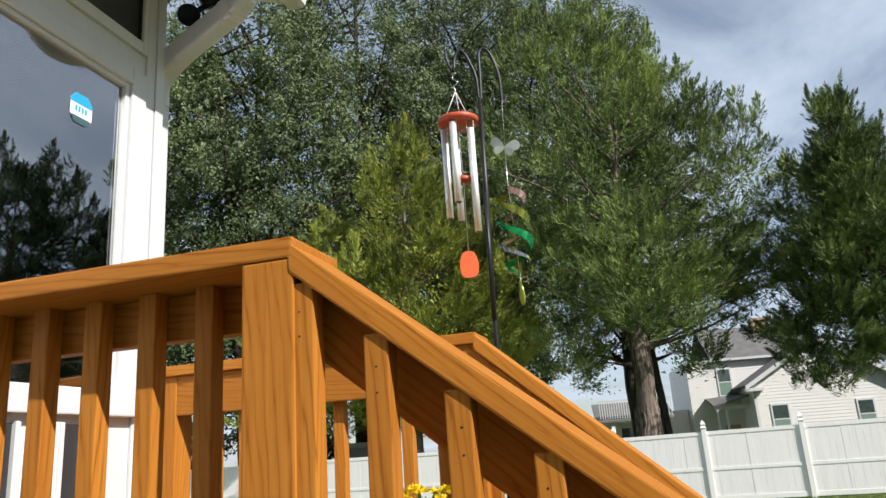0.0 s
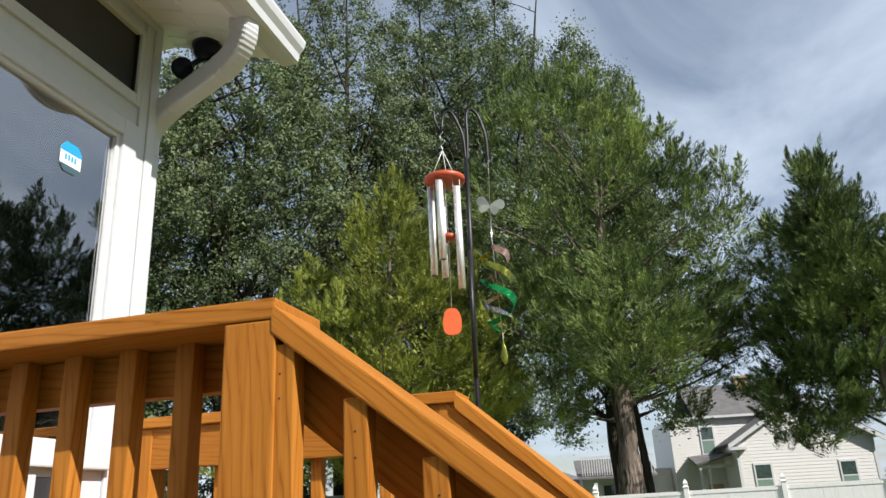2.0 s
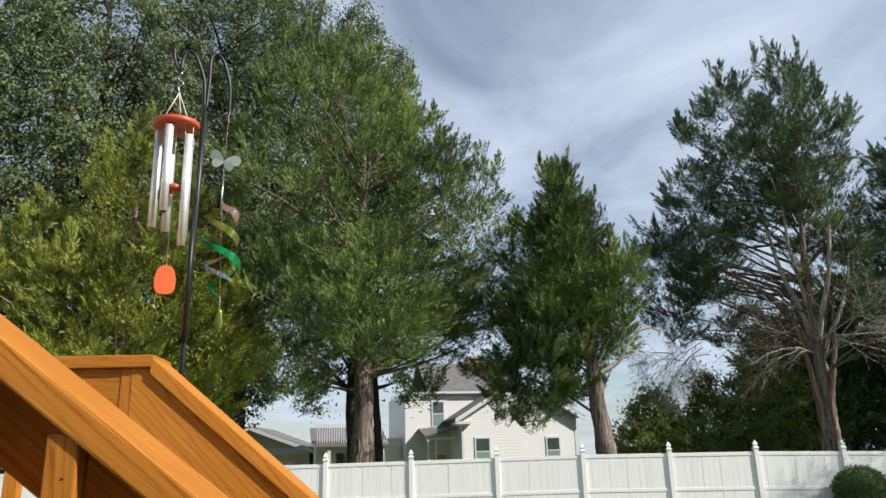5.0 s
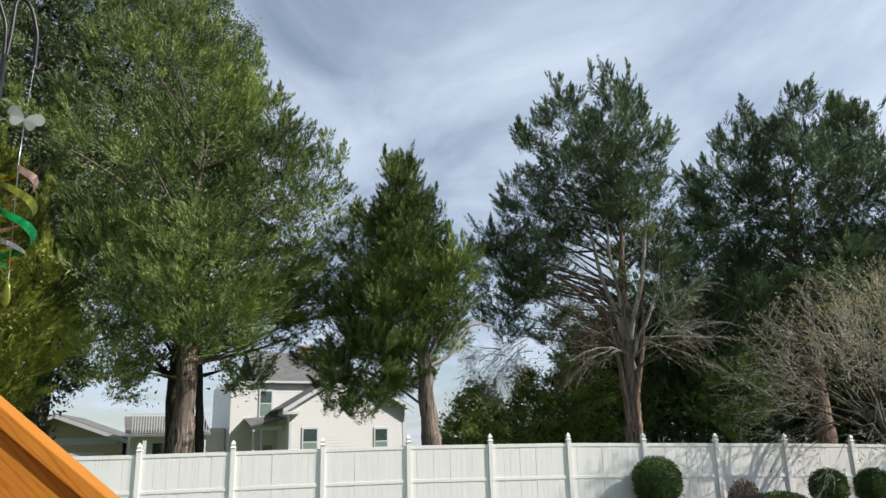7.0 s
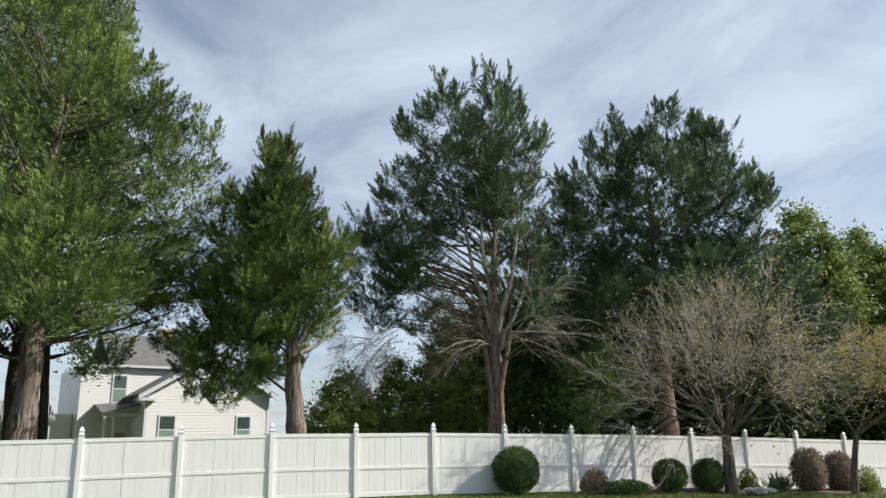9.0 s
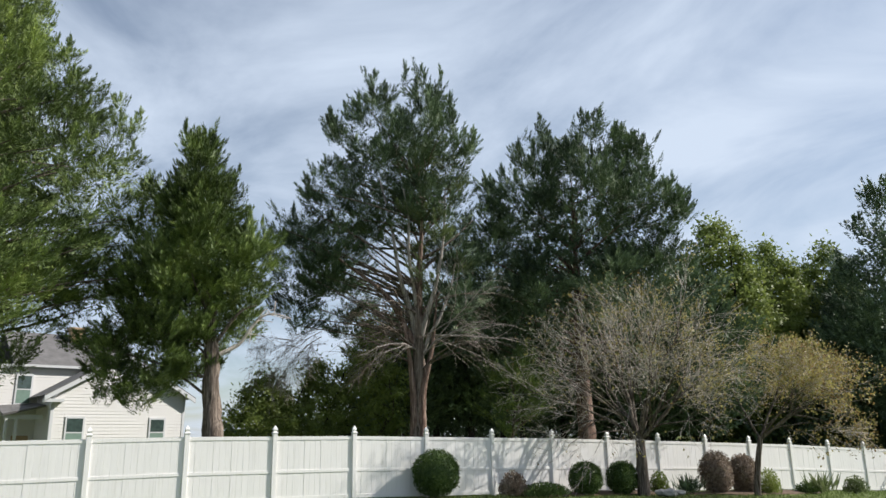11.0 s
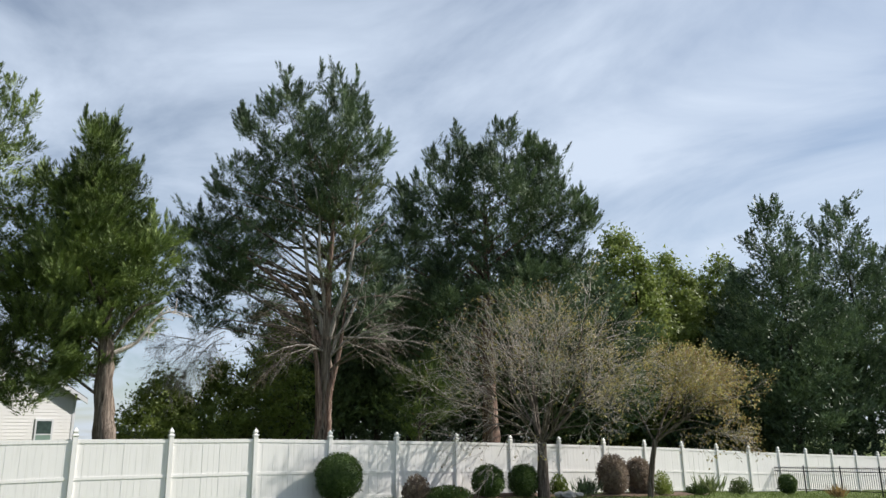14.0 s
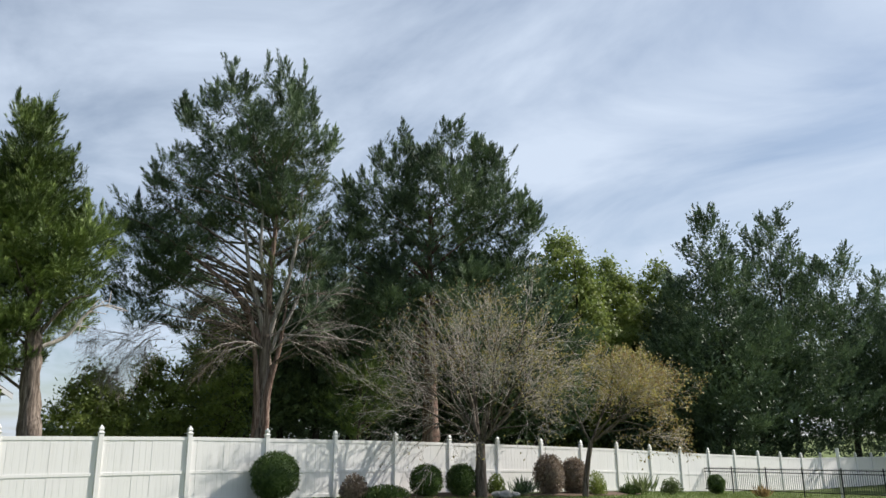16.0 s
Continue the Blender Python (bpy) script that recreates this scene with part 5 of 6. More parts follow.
shrub("large clipped round evergreen shrub at the fence", 47.35, 23.7, 1.40, 1.36, BOX_LEAF, 301, 11000)
shrub("small loose brown-leaved shrub at the fence", 53.05, 24.8, 0.95, 0.72, PURPLE_LEAF, 302, 2600, (0.05, 0.11), "loose")
shrub("low spreading green ground cover", 55.3, 25.0, 1.7, 0.36, BOX_LEAF, 303, 3600, (0.05, 0.10), "loose")
shrub("clipped round evergreen shrub in the bed", 58.35, 26.0, 1.08, 1.0, BOX_LEAF, 304, 7500)
shrub("clipped round evergreen shrub in the bed", 60.95, 26.8, 1.02, 1.02, BOX_LEAF, 305, 7500)
shrub("small yellow-green leafy shrub", 63.5, 28.3, 0.70, 0.72, LIGHT_LEAF, 306, 1800, (0.05, 0.1), "loose")
shrub("dark tuft of ornamental grass", 65.4, 28.6, 1.0, 0.6, CEDAR_DARK, 307, 220, (0.3, 0.75), "spiky")
shrub("round purple-brown clipped shrub", 67.4, 29.3, 1.10, 1.38, PURPLE_LEAF, 308, 7000, (0.04, 0.09), rough_=0.08)
shrub("round purple-brown clipped shrub", 69.2, 30.2, 0.98, 1.28, PURPLE_LEAF, 309, 6500, (0.04, 0.09), rough_=0.08)
shrub("small yellow-green leafy shrub", 70.8, 30.6, 0.80, 0.85, LIGHT_LEAF, 310, 1800, (0.05, 0.1), "loose")
shrub("spiky yucca clump in the bed", 74.0, 32.6, 1.3, 0.9, CEDAR_GREY, 311, 150, (0.4, 0.95), "spiky")
shrub("low green shrub at the fence", 73.1, 32.3, 0.9, 0.35, BOX_LEAF, 312, 1400, (0.05, 0.1), "loose")
shrub("loose grey-green shrub at the fence", 76.0, 34.0, 0.95, 0.62, CEDAR_GREY, 313, 1800, (0.05, 0.1), "loose")
shrub("small clipped round evergreen shrub by the metal fence", 79.0, 37.0, 0.76, 0.80, BOX_LEAF, 314, 4500)
shrub("dried brown flower stalks on the lawn", 82.0, 33.5, 0.6, 0.7, RUSSET, 315, 160, (0.2, 0.6), "spiky")


def mulch_bed(bearing, d, a, b, seed):
    x, y = polar(bearing, d)
    bm = bmesh.new()
    rings = []
    z = ground_z(x, y)
    for k, (s, h) in enumerate(((1.0, -0.12), (0.85, 0.04), (0.5, 0.10), (0.05, 0.13))):
        ring = []
        for j in range(28):
            an = 2 * math.pi * j / 28
            wob = 1 + 0.12 * noise.noise(Vector((math.cos(an) * 2, math.sin(an) * 2, seed + k)))
            ex, ey = FENCE_E
            px, py = math.cos(an) * a * s * wob, math.sin(an) * b * s * wob
            gx, gy = px * ex - py * ey, px * ey + py * ex
            ring.append(bm.verts.new((gx, gy, ground_z(x + gx, y + gy) - z + h)))
        rings.append(ring)
    for p, q in zip(rings, rings[1:]):
        for j in range(28):
            bm.faces.new((p[j], p[(j + 1) % 28], q[(j + 1) % 28], q[j]))
    bm.faces.new(rings[-1])
    me = bpy.data.meshes.new("mulch_bed")
    bm.to_mesh(me)
    bm.free()
    me.materials.append(MULCH)
    o = new("mulch_bed", me)
    o.location = (x, y, z)
    tagged(o, "mounded brown mulch bed along the fence", "flower bed", kind="structure")


mulch_bed(59.5, 27.0, 4.2, 0.9, 1)
mulch_bed(69.8, 30.8, 4.0, 0.9, 2)


def rock(bearing, d, s, seed):
    x, y = polar(bearing, d)
    bm = bmesh.new()
    bmesh.ops.create_icosphere(bm, subdivisions=3, radius=1.0)
    for v in bm.verts:
        k = 1 + 0.25 * noise.noise(v.co * 1.3 + Vector((seed, 0, 0))) + 0.08 * noise.noise(v.co * 4 + Vector((seed, 0, 0)))
        v.co = Vector((v.co.x * s * k, v.co.y * s * 0.8 * k, v.co.z * s * 0.45 * k))
    me = bpy.data.meshes.new("rock")
    bm.to_mesh(me)
    bm.free()
    me.materials.append(STONE)
    o = new("rock", me)
    o.location = (x, y, ground_z(x, y) + 0.14)
    tagged(o, "weathered grey stone at the crabapple's foot", "rock", "bed stones")


for k, (b, d, s) in enumerate(((63.6, 26.3, 0.24), (64.2, 26.3, 0.3), (64.9, 26.5, 0.2))):
    rock(b, d, s, k * 7)

# ---- chrysanthemum on the landing ----
def mum_pot():
    rng = np.random.default_rng(400)
    t = thing("potted_chrysanthemum", "potted chrysanthemum with yellow flowers on the landing", "potted plant", DECK @ Matrix.Translation((-0.828, 1.86, DECK_Z)))
    part("pot", lathe([(0.09, 0.0), (0.125, 0.21), (0.135, 0.21), (0.135, 0.235), (0.115, 0.235), (0.11, 0.21)], 28), TERRACOTTA, t, "terracotta pot", True)
    n = 900
    U = unit(rng.normal(size=(n, 3)))
    P = U * np.array([0.17, 0.17, 0.13]) * rng.uniform(0.5, 0.95, (n, 1)) + np.array([0, 0, 0.36])
    L = rng.uniform(0.03, 0.06, n)
    blades_mesh("leaves", P, unit(U + rng.normal(0, 0.4, (n, 3))), L, L * 0.5, BOX_LEAF, t, rng, True)
    P2, D2 = [], []
    for k in range(70):
        u = unit(rng.normal(size=3) + np.array([0, 0, 0.5]))
        c = u * np.array([0.19, 0.19, 0.15]) + np.array([0, 0, 0.372])
        for j in range(26):
            w = unit(rng.normal(size=3))
            w = unit(w - u * (w @ u) * 0.8 + u * rng.uniform(0.1, 0.9))
            P2.append(c)
            D2.append(w)
    P2, D2 = np.array(P2), np.array(D2)
    L = rng.uniform(0.014, 0.024, len(P2))
    blades_mesh("blossoms", P2, D2, L, L * 0.4, MUM, t, rng, True)


mum_pot()


# ---- bare limbs on the open cedar and the torn cedar ----
def bare_limbs():
    rng = np.random.default_rng(600)
    rt, aw = OC_RIGHT, OC_AWAY
    for k in range(26):
        v, f, tips = [], [], []
        z = rng.uniform(4.2, 7.6)
        side = -1 if k % 5 < 3 else 1
        d = (rt * side * rng.uniform(0.6, 1.0) + aw * rng.uniform(-0.8, 0.3) + Vector((0, 0, rng.uniform(0.2, 1.0)))).normalized()
        branching(v, f, tips, Vector((0, 0, z)) + rt * 0.02 * z, d, rng.uniform(1.2, 1.9), rng.uniform(0.03, 0.055), 3, rng, 0.075, 0.5, (1, 3))
        link_mesh("bare_limb", v, f, BARK_GREY if k % 3 == 0 else BARK, OPEN_CEDAR, True)
    for foot, mid, end, r0 in ((5.0, (-1.2, -0.4, 7.3), (-3.9, -0.2, 9.4), 0.15), (5.4, (-0.7, -0.5, 8.2), (-1.5, -0.3, 12.2), 0.13), (5.8, (0.15, -0.5, 8.6), (0.1, -0.4, 12.8), 0.14),
                               (5.2, (0.8, -0.5, 7.8), (1.2, -0.3, 11.6), 0.12), (4.6, (0.9, -0.3, 6.4), (1.6, 0.1, 8.8), 0.10), (6.2, (-0.3, -0.7, 8.9), (-0.5, -0.7, 11.6), 0.10),
                               (-0.2, (0.20, -0.15, 3.4), (0.8, -0.3, 7.2), 0.26), (-0.2, (-0.14, -0.15, 3.2), (-0.7, -0.4, 7.0), 0.25)):
        v, f = [], []
        q = [rt * (0.06 if foot > 0 else mid[0] * 0.7) + Vector((0, 0, foot))] + [rt * p[0] + aw * p[1] + Vector((0, 0, p[2])) for p in (mid, end)]
        line = smooth_line([q[0], q[0].lerp(q[1], 0.5) + Vector((0, 0, 0.15)), q[1], q[1].lerp(q[2], 0.5) + rt * 0.1, q[2]], 5)
        tube(line, list(np.linspace(r0, 0.03, len(line))), 8, v, f, wob=0.06, rng=rng)
        link_mesh("stem", v, f, BARK_GREY if r0 < 0.14 else BARK_RED, OPEN_CEDAR, True)
    # dry brush hanging at the crown's edge
    for k in range(9):
        v, f, tips = [], [], []
        p = rt * rng.uniform(-5.4, -3.2) + aw * rng.uniform(-0.4, 0.6) + Vector((0, 0, rng.uniform(4.9, 6.3)))
        branching(v, f, tips, p, (rt * rng.uniform(-1, -0.2) + Vector((0, 0, rng.uniform(-0.6, 0.2)))).normalized(), 0.9, 0.016, 4, rng, 0.05, 0.6, (2, 3))
        link_mesh("dry_twig", v, f, BARK_GREY, OPEN_CEDAR, True)


bare_limbs()


def torn_limb():
    rng = np.random.default_rng(610)
    x, y = polar(31.1, 26.0)
    rt, aw = lateral(31.1)
    t = thing("broken_limb", "pale broken limb lodged in the torn cedar", "branch", Matrix.Translation((x, y, ground_z(x, y))))
    v, f, tips = [], [], []
    a = aw * -0.35 + rt * 0.05 + Vector((0, 0, 4.5))
    line = smooth_line([a, a + rt * 0.6 + Vector((0, 0, 0.35)), a + rt * 1.0 + Vector((0, 0, 0.95)), a + rt * 1.4 + Vector((0, 0, 1.35)), a + rt * 1.9 + Vector((0, 0, 1.4))], 5)
    tube(line, list(np.linspace(0.075, 0.02, len(line))), 7, v, f, wob=0.06, rng=rng)
    link_mesh("stem", v, f, DEAD_WOOD, t, True)
    for k in range(12):
        v, f, tips = [], [], []
        branching(v, f, tips, line[8 + k], (rt * rng.uniform(-0.2, 1) + aw * rng.normal(0, 0.3) + Vector((0, 0, rng.uniform(-0.3, 1)))).normalized(), rng.uniform(0.3, 0.7), 0.02, 0, rng)
        link_mesh("twig", v, f, DEAD_WOOD, t, True)


torn_limb()

# ---- houses beyond the fence ----
def lap_siding(bm, x0, x1, z0, z1, y, clip=None, course=0.17, lip=0.016):
    """Overlapping boards of a wall that faces -y. clip(z): the wall's left and right ends at that height."""
    z = z0
    while z < z1 - 1e-6:
        t = min(z + course, z1)
        a0, a1 = clip(z) if clip else (x0, x1)
        b0, b1 = clip(t) if clip else (x0, x1)
        if a1 - a0 > 0.02:
            q = [bm.verts.new(p) for p in ((a0, y - lip, z), (a1, y - lip, z), (b1, y, t), (b0, y, t))]
            bm.faces.new(q)
            s = [bm.verts.new(p) for p in ((a0, y, z), (a1, y, z))]
            bm.faces.new((s[0], s[1], q[1], q[0]))
        z = t
    return bm


def far_window(parent, x0, x1, z0, z1, y):
    w = box("window", x0 - 0.09, x1 + 0.09, y - 0.05, y - 0.015, z0 - 0.09, z1 + 0.11, TRIM_WHITE, parent, 0.01)
    cx, cy, cz = (x0 + x1) / 2, y - 0.0325, (z0 + z1) / 2 + 0.01
    k = box("pane", x0 - cx, x1 - cx, -0.022, -0.0185, 0.03, z1 - cz, FAR_GLASS, w)
    k = box("pane", x0 - cx, x1 - cx, -0.022, -0.0185, z0 - cz, -0.03, BLIND, w, label="lower pane with a drawn blind")
    box("sash_bar", x0 - cx, x1 - cx, -0.026, -0.0186, -0.03, 0.03, TRIM_WHITE, w)
    box("sill", x0 - cx - 0.12, x1 - cx + 0.12, -0.06, -0.0176, z0 - cz - 0.14, z0 - cz - 0.09, TRIM_WHITE, w)


def slab(name, pts, thick, mat, parent, label=""):
    """A flat plate from four corners, thickened downwards."""
    bm = bmesh.new()
    t = [bm.verts.new(p) for p in pts]
    u = [bm.verts.new((p[0], p[1], p[2] - thick)) for p in pts]
    bm.faces.new(t)
    bm.faces.new(u[::-1])
    n = len(pts)
    for k in range(n):
        bm.faces.new((t[k], u[k], u[(k + 1) % n], t[(k + 1) % n]))
    bmesh.ops.recalc_face_normals(bm, faces=bm.faces[:])
    return part(name, bm, mat, parent, label)


def prism(name, outline, y0, y1, mat, parent):
    bm = bmesh.new()
    a = [bm.verts.new((x, y0, z)) for x, z in outline]
    b = [bm.verts.new((x, y1, z)) for x, z in outline]
    n = len(outline)
    bm.faces.new(a)
    bm.faces.new(b[::-1])
    for k in range(n):
        bm.faces.new((a[k], b[k], b[(k + 1) % n], a[(k + 1) % n]))
    bmesh.ops.recalc_face_normals(bm, faces=bm.faces[:])
    return part(name, bm, mat, parent)


def neighbour_house():
    b = 25.0
    x, y = polar(b, 44.0)
    m = Matrix.Translation((x, y, 0)) @ Matrix.Rotation(radians(-b + 18), 4, "Z")
    h = thing("neighbour_house", "white lap-sided two-storey house with grey roof", "house", m)
    base = -0.5
    # front wing with its gable towards the garden
    L, R, EZ, AX, AZ = -3.55, 3.35, 4.12, -0.1, 6.2
    sl = (AZ - EZ) / (AX - L)
    sr = (AZ - EZ) / (R - AX)

    def clip(z):
        return (L, R) if z <= EZ else (L + (z - EZ) / sl, R - (z - EZ) / sr)
    prism("wall", [(L, base), (R, base), (R, EZ), (AX, AZ), (L, EZ)], 0.0, 7.0, SIDING, h)
    part("siding", lap_siding(bmesh.new(), L, R, base, AZ - 0.05, -0.004, clip), SIDING, h)
    box("corner_board", L - 0.02, L + 0.12, -0.035, 0.1, base, EZ, TRIM_WHITE, h)
    box("corner_board", R - 0.12, R + 0.02, -0.035, 0.1, base, EZ, TRIM_WHITE, h)
    slab("roof", [(L - 0.45, -0.4, EZ - 0.45 * sl + 0.16), (L - 0.45, 7.2, EZ - 0.45 * sl + 0.16), (AX, 7.2, AZ + 0.16), (AX, -0.4, AZ + 0.16)], 0.06, ROOF_GREY, h, "grey shingled roof")
    slab("roof", [(R + 0.45, -0.4, EZ - 0.45 * sr + 0.16), (AX, -0.4, AZ + 0.16), (AX, 7.2, AZ + 0.16), (R + 0.45, 7.2, EZ - 0.45 * sr + 0.16)], 0.06, ROOF_GREY, h, "grey shingled roof")
    slab("rake_board", [(L - 0.45, -0.43, EZ - 0.45 * sl + 0.10), (L - 0.45, -0.34, EZ - 0.45 * sl + 0.10), (AX, -0.34, AZ + 0.10), (AX, -0.43, AZ + 0.10)], 0.24, TRIM_WHITE, h)
    slab("rake_board", [(R + 0.45, -0.43, EZ - 0.45 * sr + 0.10), (AX, -0.43, AZ + 0.10), (AX, -0.34, AZ + 0.10), (R + 0.45, -0.34, EZ - 0.45 * sr + 0.10)], 0.24, TRIM_WHITE, h)
    slab("soffit_return", [(L - 0.45, -0.33, EZ - 0.30), (L + 0.5, -0.33, EZ - 0.30), (L + 0.5, -0.02, EZ - 0.30), (L - 0.45, -0.02, EZ - 0.30)], 0.16, TRIM_WHITE, h)
    far_window(h, -2.75, -1.98, 1.42, 2.85, -0.01)
    far_window(h, 1.50, 2.22, 1.42, 2.80, -0.01)
    # two-storey main body behind
    ML, MR, MY, ME = -6.3, 0.4, 3.0, 5.75
    prism("wall", [(ML, base), (MR, base), (MR, ME), (ML, ME)], MY, MY + 7.0, SIDING, h)
    part("siding", lap_siding(bmesh.new(), ML, MR, base, ME, MY - 0.004), SIDING, h)
    box("frieze_board", ML, MR, MY - 0.06, MY - 0.012, ME - 0.22, ME, TRIM_WHITE, h)
    slab("roof", [(ML + 1.4, MY - 0.22, ME), (MR + 0.4, MY - 0.22, ME), (MR + 0.4, MY + 3.5, ME + 2.2), (ML + 1.4, MY + 3.5, ME + 2.2)], 0.12, ROOF_GREY, h, "grey shingled roof")
    slab("roof", [(ML + 1.4, MY + 3.5, ME + 2.2), (MR + 0.4, MY + 3.5, ME + 2.2), (MR + 0.4, MY + 7.4, ME), (ML + 1.4, MY + 7.4, ME)], 0.12, ROOF_GREY, h, "grey shingled roof")
    box("eave_gutter", ML + 1.3, MR + 0.4, MY - 0.31, MY - 0.22, ME - 0.12, ME + 0.01, TRIM_WHITE, h)
    far_window(h, -4.6, -3.95, 3.72, 5.15, MY - 0.01)
    # chimney
    box("chimney", -1.55, -0.75, 5.6, 6.3, 5.0, 8.15, BRICK_TAN, h, 0.02, "tan brick chimney")
    box("chimney_cap", -1.65, -0.65, 5.5, 6.4, 8.15, 8.32, BRICK_TAN, h, 0.02)
    box("chimney", 0.75, 1.3, 6.0, 6.6, 5.0, 8.0, TAN_WALL, h, 0.02, "pale chimney")
    box("chimney_cap", 0.68, 1.37, 5.93, 6.67, 8.0, 8.12, TAN_WALL, h, 0.02)
    # porch in the inner corner
    slab("porch_roof", [(-5.5, 0.9, 3.1), (-3.65, 0.6, 3.55), (-3.65, 3.0, 3.75), (-5.5, 3.0, 3.6)], 0.10, ROOF_GREY, h)
    box("porch_beam", -5.4, -3.65, 1.0, 1.12, 2.85, 3.05, TRIM_WHITE, h)
    for px in (-5.35, -4.9):
        box("porch_column", px, px + 0.12, 1.0, 1.12, base, 2.86, TRIM_WHITE, h, 0.01)
    box("porch_door", -4.6, -3.8, MY - 0.04, MY - 0.019, 0.0, 2.05, BRICK_TAN, h)
    # lower wing
    box("side_wing", -11.5, -6.35, 4.2, 9.0, base, 3.1, SIDING, h)
    slab("side_roof", [(-11.8, 3.0, 2.75), (-7.3, 3.0, 2.75), (-7.3, 6.4, 3.9), (-11.8, 6.4, 3.9)], 0.1, ROOF_GREY, h)
    for px in (-10.9, -9.4, -8.5, -7.75):
        box("porch_column", px, px + 0.2, 3.15, 3.35, base, 2.66, TRIM_WHITE, h, 0.01)
    for px in (-10.3, -9.0):
        far_window(h, px, px + 0.7, 0.9, 2.3, 4.19)
    box("balcony_rail", -11.6, -7.4, 3.1, 3.16, 3.85, 3.93, TRIM_WHITE, h)
    for k in range(30):
        box("baluster", -11.5 + k * 0.14, -11.46 + k * 0.14, 3.11, 3.15, 2.85, 3.86, TRIM_WHITE, h)
    return h


neighbour_house()


def garage():
    b = 6.2
    x, y = polar(b, 50.0)
    m = Matrix.Translation((x, y, 0)) @ Matrix.Rotation(radians(-b - 14), 4, "Z")
    g = thing("garage", "tan garage with a low gabled grey roof", "garage", m)
    L, R, EZ, AX, AZ, base = -3.0, 2.6, 2.75, -1.2, 4.05, -0.6
    prism("wall", [(L, base), (R, base), (R, EZ), (AX, AZ), (L, EZ + 0.2)], 0, 6, TAN_WALL, g)
    slab("roof", [(AX, -0.5, AZ + 0.14), (AX, 6.3, AZ + 0.14), (R + 0.6, 6.3, EZ - 0.2), (R + 0.6, -0.5, EZ - 0.2)], 0.07, ROOF_GREY, g)
    slab("roof", [(L - 0.6, -0.5, EZ), (L - 0.6, 6.3, EZ), (AX, 6.3, AZ + 0.14), (AX, -0.5, AZ + 0.14)], 0.07, ROOF_GREY, g)
    slab("rake_board", [(AX, -0.55, AZ + 0.10), (AX, -0.42, AZ + 0.10), (R + 0.6, -0.42, EZ - 0.24), (R + 0.6, -0.55, EZ - 0.24)], 0.24, TRIM_WHITE, g)
    slab("rake_board", [(L - 0.6, -0.55, EZ - 0.04), (L - 0.6, -0.42, EZ - 0.04), (AX, -0.42, AZ + 0.10), (AX, -0.55, AZ + 0.10)], 0.24, TRIM_WHITE, g)
    box("gable_panel", L + 0.4, R - 0.3, -0.05, -0.01, 2.35, 2.75, TRIM_WHITE, g)
    box("garage_door", -1.9, 1.6, -0.04, -0.01, base, 1.9, TRIM_WHITE, g, 0.01)


garage()


def shed():
    b = -8.8
    x, y = polar(b, 29.5)
    g = thing("shed", "small grey shed with a flat overhanging lid behind the fence", "shed", Matrix.Translation((x, y, 0)) @ Matrix.Rotation(radians(-b), 4, "Z"))
    box("wall", -0.72, 0.72, 0.0, 1.3, -0.2, 2.02, SHED_GREY, g, 0.01)
    box("roof", -0.80, 0.80, -0.1, 1.4, 2.02, 2.2, ROOF_PALE, g, 0.02, "pale grey flat lid")


shed()

# ---- black metal fence beside the lawn ----
def metal_fence():
    t = thing("metal_fence", "black metal picket fence at the lawn's end", "fence")
    a, b = Vector(polar(78.0, 41.0)), Vector(polar(97.0, 36.0))
    n = 8
    H = 1.15

    def at(k):
        p = a.lerp(b, k)
        return Vector((p.x, p.y, ground_z(p.x, p.y)))
    for k in range(n + 1):
        p = at(k / n)
        box("post", p.x - 0.03, p.x + 0.03, p.y - 0.03, p.y + 0.03, p.z - 0.2, p.z + H + 0.14 * k / n + 0.08, BLACK_METAL, t, 0.004)
        if k < n:
            q = at((k + 1) / n)
            for z in (0.15, H - 0.18, H - 0.03):
                board("rail", p + Vector((0, 0, z + 0.14 * k / n)), q + Vector((0, 0, z + 0.14 * (k + 1) / n)), 0.03, 0.035, BLACK_METAL, t, bevel=0)
            for j in range(1, 18):
                c = at((k + j / 18) / n)
                board("picket", c + Vector((0, 0, 0.08)), c + Vector((0, 0, H + 0.14 * (k + j / 18) / n + 0.04)), 0.018, 0.018, BLACK_METAL, t, up=(1, 0, 0), bevel=0)


metal_fence()

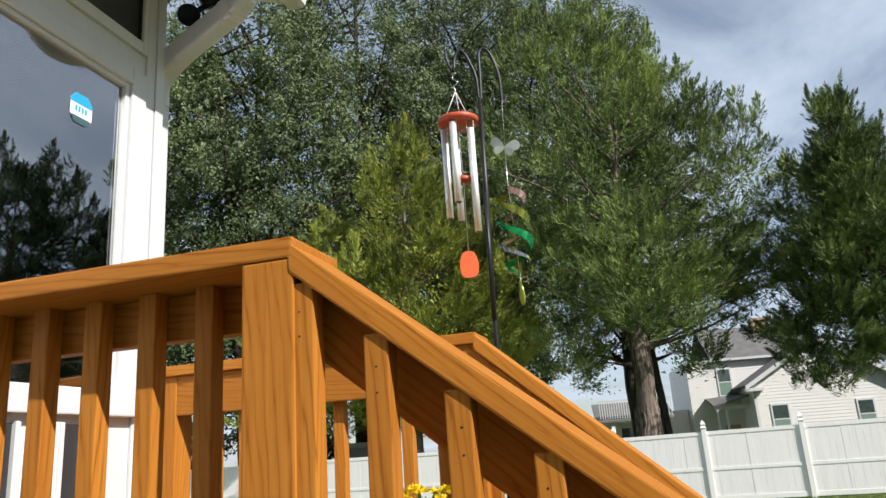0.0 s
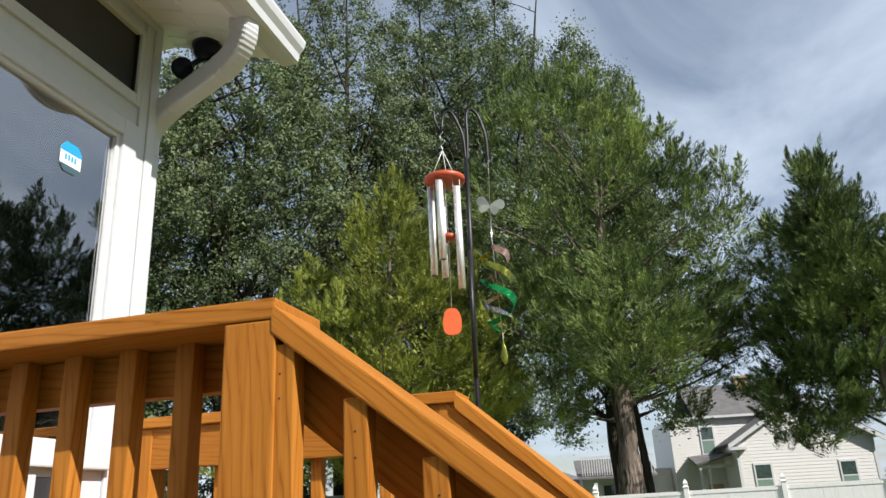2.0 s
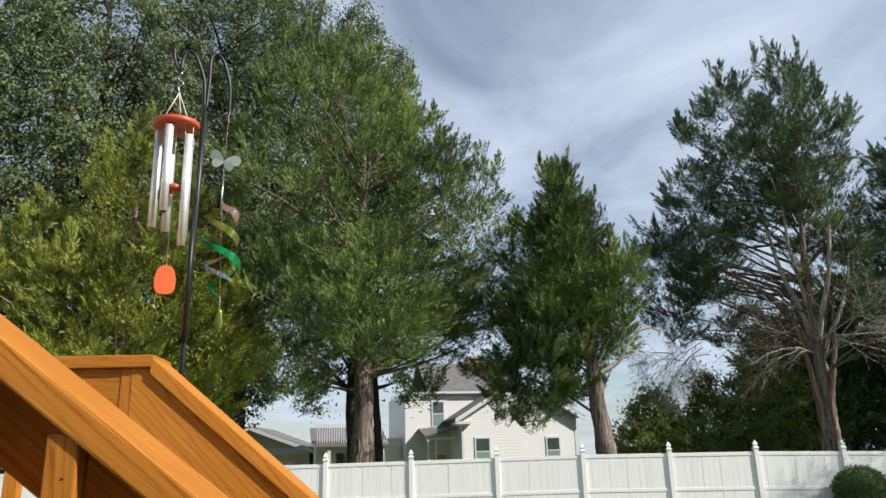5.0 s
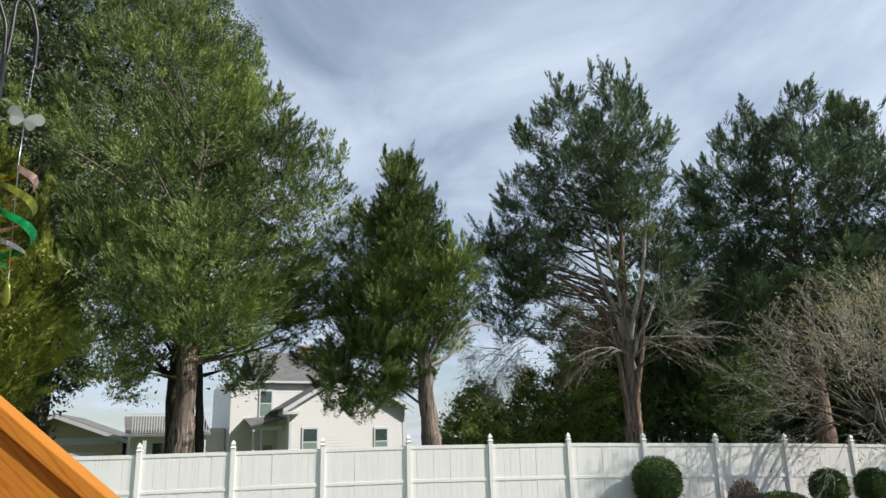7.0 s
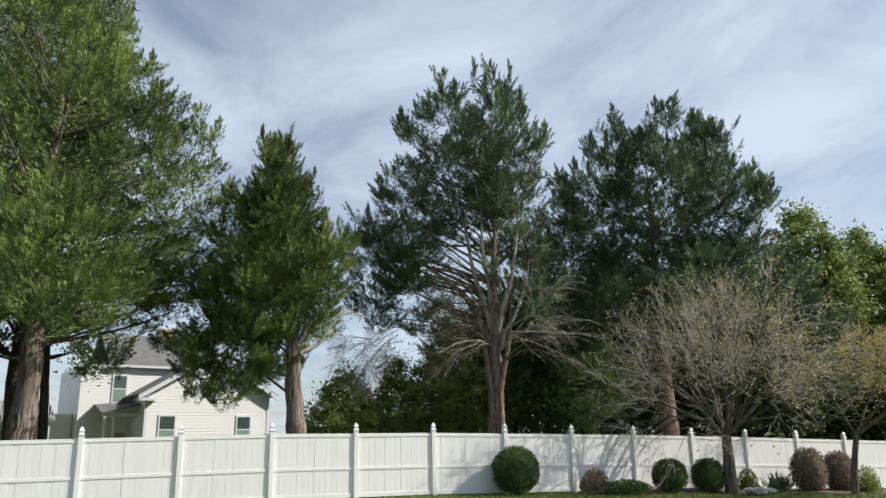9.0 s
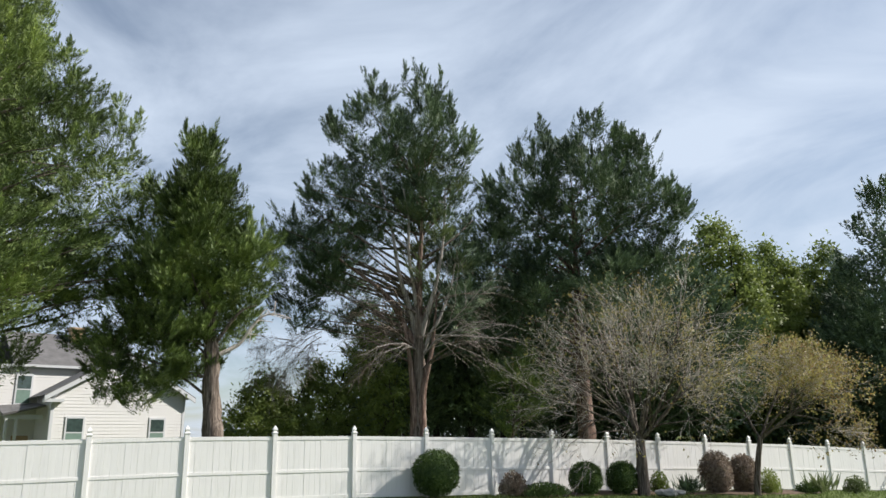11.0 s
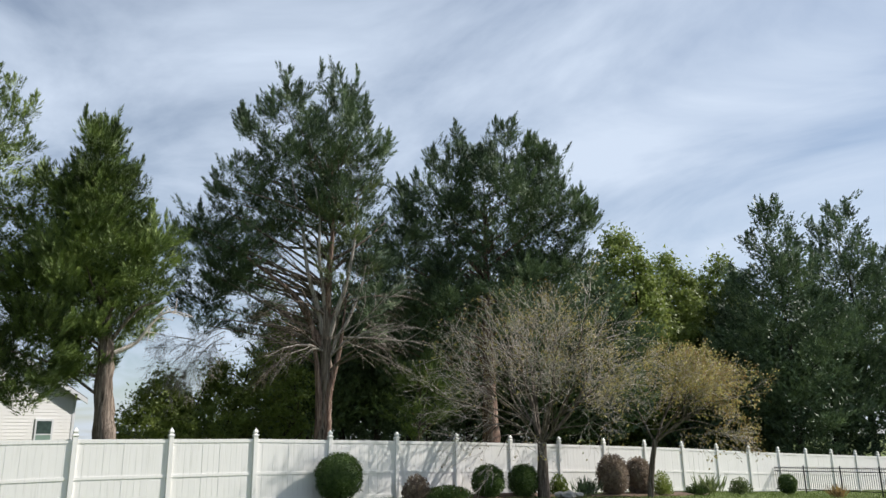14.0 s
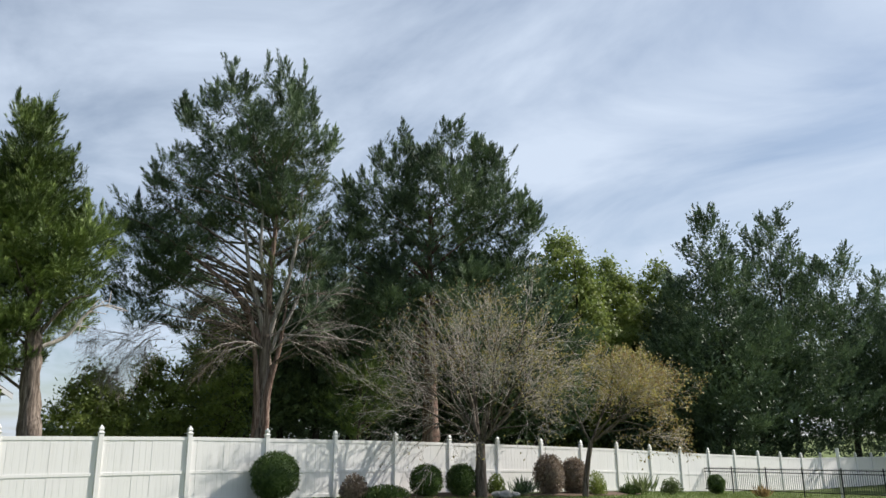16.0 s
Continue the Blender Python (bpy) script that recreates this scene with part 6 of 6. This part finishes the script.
# ---- white vinyl fence; its boards come last ----
def vinyl_fence():
    t = thing("vinyl_fence", "white vinyl privacy fence with pointed post caps", "fence")
    out = Vector((-FENCE_E.y, FENCE_E.x)) * -1.0
    first, last = -9, 31

    def at(k):
        p = FENCE_P0 + FENCE_E * (STEP * k)
        return Vector((p.x, p.y, ground_z(p.x, p.y)))
    yaw = math.atan2(FENCE_E.y, FENCE_E.x)
    post_me = bpy.data.meshes.new("post")
    bm = box_bm(-0.064, 0.064, -0.064, 0.064, -0.3, 1.90, 0.006)
    bm.to_mesh(post_me)
    bm.free()
    post_me.materials.append(FENCE_WHITE)
    cap_me = bpy.data.meshes.new("post_cap")
    bm = lathe([(0.100, 0.0), (0.112, 0.015), (0.112, 0.035), (0.075, 0.055), (0.066, 0.075), (0.082, 0.105), (0.086, 0.13), (0.070, 0.165), (0.035, 0.205), (0.006, 0.235)], 4, 0.5)
    bm.to_mesh(cap_me)
    bm.free()
    cap_me.materials.append(FENCE_WHITE)
    for k in range(first, last + 1):
        p = at(k)
        o = new("post", post_me)
        o.parent = t
        o.matrix_basis = Matrix.Translation(p) @ Matrix.Rotation(yaw, 4, "Z")
        c = new("post_cap", cap_me)
        c.parent = o
        c.matrix_basis = Matrix.Translation((0, 0, 1.90))
    board_me = bpy.data.meshes.new("fence_board")
    bm = box_bm(-0.0818, 0.0818, -0.011, 0.011, 0.0, 1.70, 0.0025)
    bm.to_mesh(board_me)
    bm.free()
    board_me.materials.append(FENCE_WHITE)
    rng = np.random.default_rng(77)
    rest_v, rest_f = [], []
    for k in range(first, last):
        p, q = at(k), at(k + 1)
        up = Vector((0, 0, 1))
        for z, h, w, nm in ((1.775, 0.10, 0.05, "top_rail"), (0.84, 0.085, 0.05, "middle_rail"), (0.09, 0.12, 0.05, "bottom_rail")):
            board(nm, p + up * z, q + up * z, w, h, FENCE_WHITE, t, bevel=0.004)
        for j in range(14):
            s = (j + 0.5) / 14 * (STEP - 0.13) / STEP + 0.065 / STEP
            c = p.lerp(q, s) + up * 0.06 + Vector((out.x, out.y, 0)) * float(rng.normal(0, 0.0016))
            m = Matrix.Translation(c) @ Matrix.Rotation(yaw + float(rng.normal(0, 0.008)), 4, "Z")
            if -3 <= k < 18:
                o = new("fence_board", board_me)
                o.parent = t
                o.matrix_basis = m
            else:
                n0 = len(rest_v)
                rest_v.extend(tuple(m @ v.co) for v in board_me.vertices)
                rest_f.extend(tuple(n0 + i for i in f.vertices) for f in board_me.polygons)
    o = link_mesh("fence_board", rest_v, rest_f, FENCE_WHITE, t)
    tagged(o, kind="stuff")
    # a tall bare post at the far end
    x, y = polar(86.8, 38.5)
    box("gate_post", x - 0.07, x + 0.07, y - 0.07, y + 0.07, -1.3, 1.05, FENCE_WHITE, t, 0.006, "taller bare white post")


vinyl_fence()

# ---- grass ----
def grass():
    rng = np.random.default_rng(500)
    n = 60000
    b = rng.uniform(8, 100, n)
    i = rng.uniform(0.62, 0.99, n)
    P, s = [], 0
    bb = np.radians(b)
    e, p0 = np.array(FENCE_E), np.array(FENCE_P0)
    nrm = np.array([-e[1], e[0]])
    dist = (p0 @ nrm) / np.maximum(np.sin(bb) * nrm[0] + np.cos(bb) * nrm[1], 0.3)
    d = np.minimum(dist, 46) * i
    X, Y = np.sin(bb) * d, np.cos(bb) * d
    Z = np.interp(((X - p0[0]) * e[0] + (Y - p0[1]) * e[1]) / STEP, GI, GZ)
    P = np.stack([X, Y, Z], 1)
    D = unit(rng.normal(0, 0.35, (n, 3)) + np.array([0, 0, 1.0]))
    L = rng.uniform(0.05, 0.11, n)
    o = blades_mesh("grass", P, D, L, L * 0.22, GRASS, None, rng)
    tagged(o, "short green lawn grass", "grass", kind="stuff")


grass()
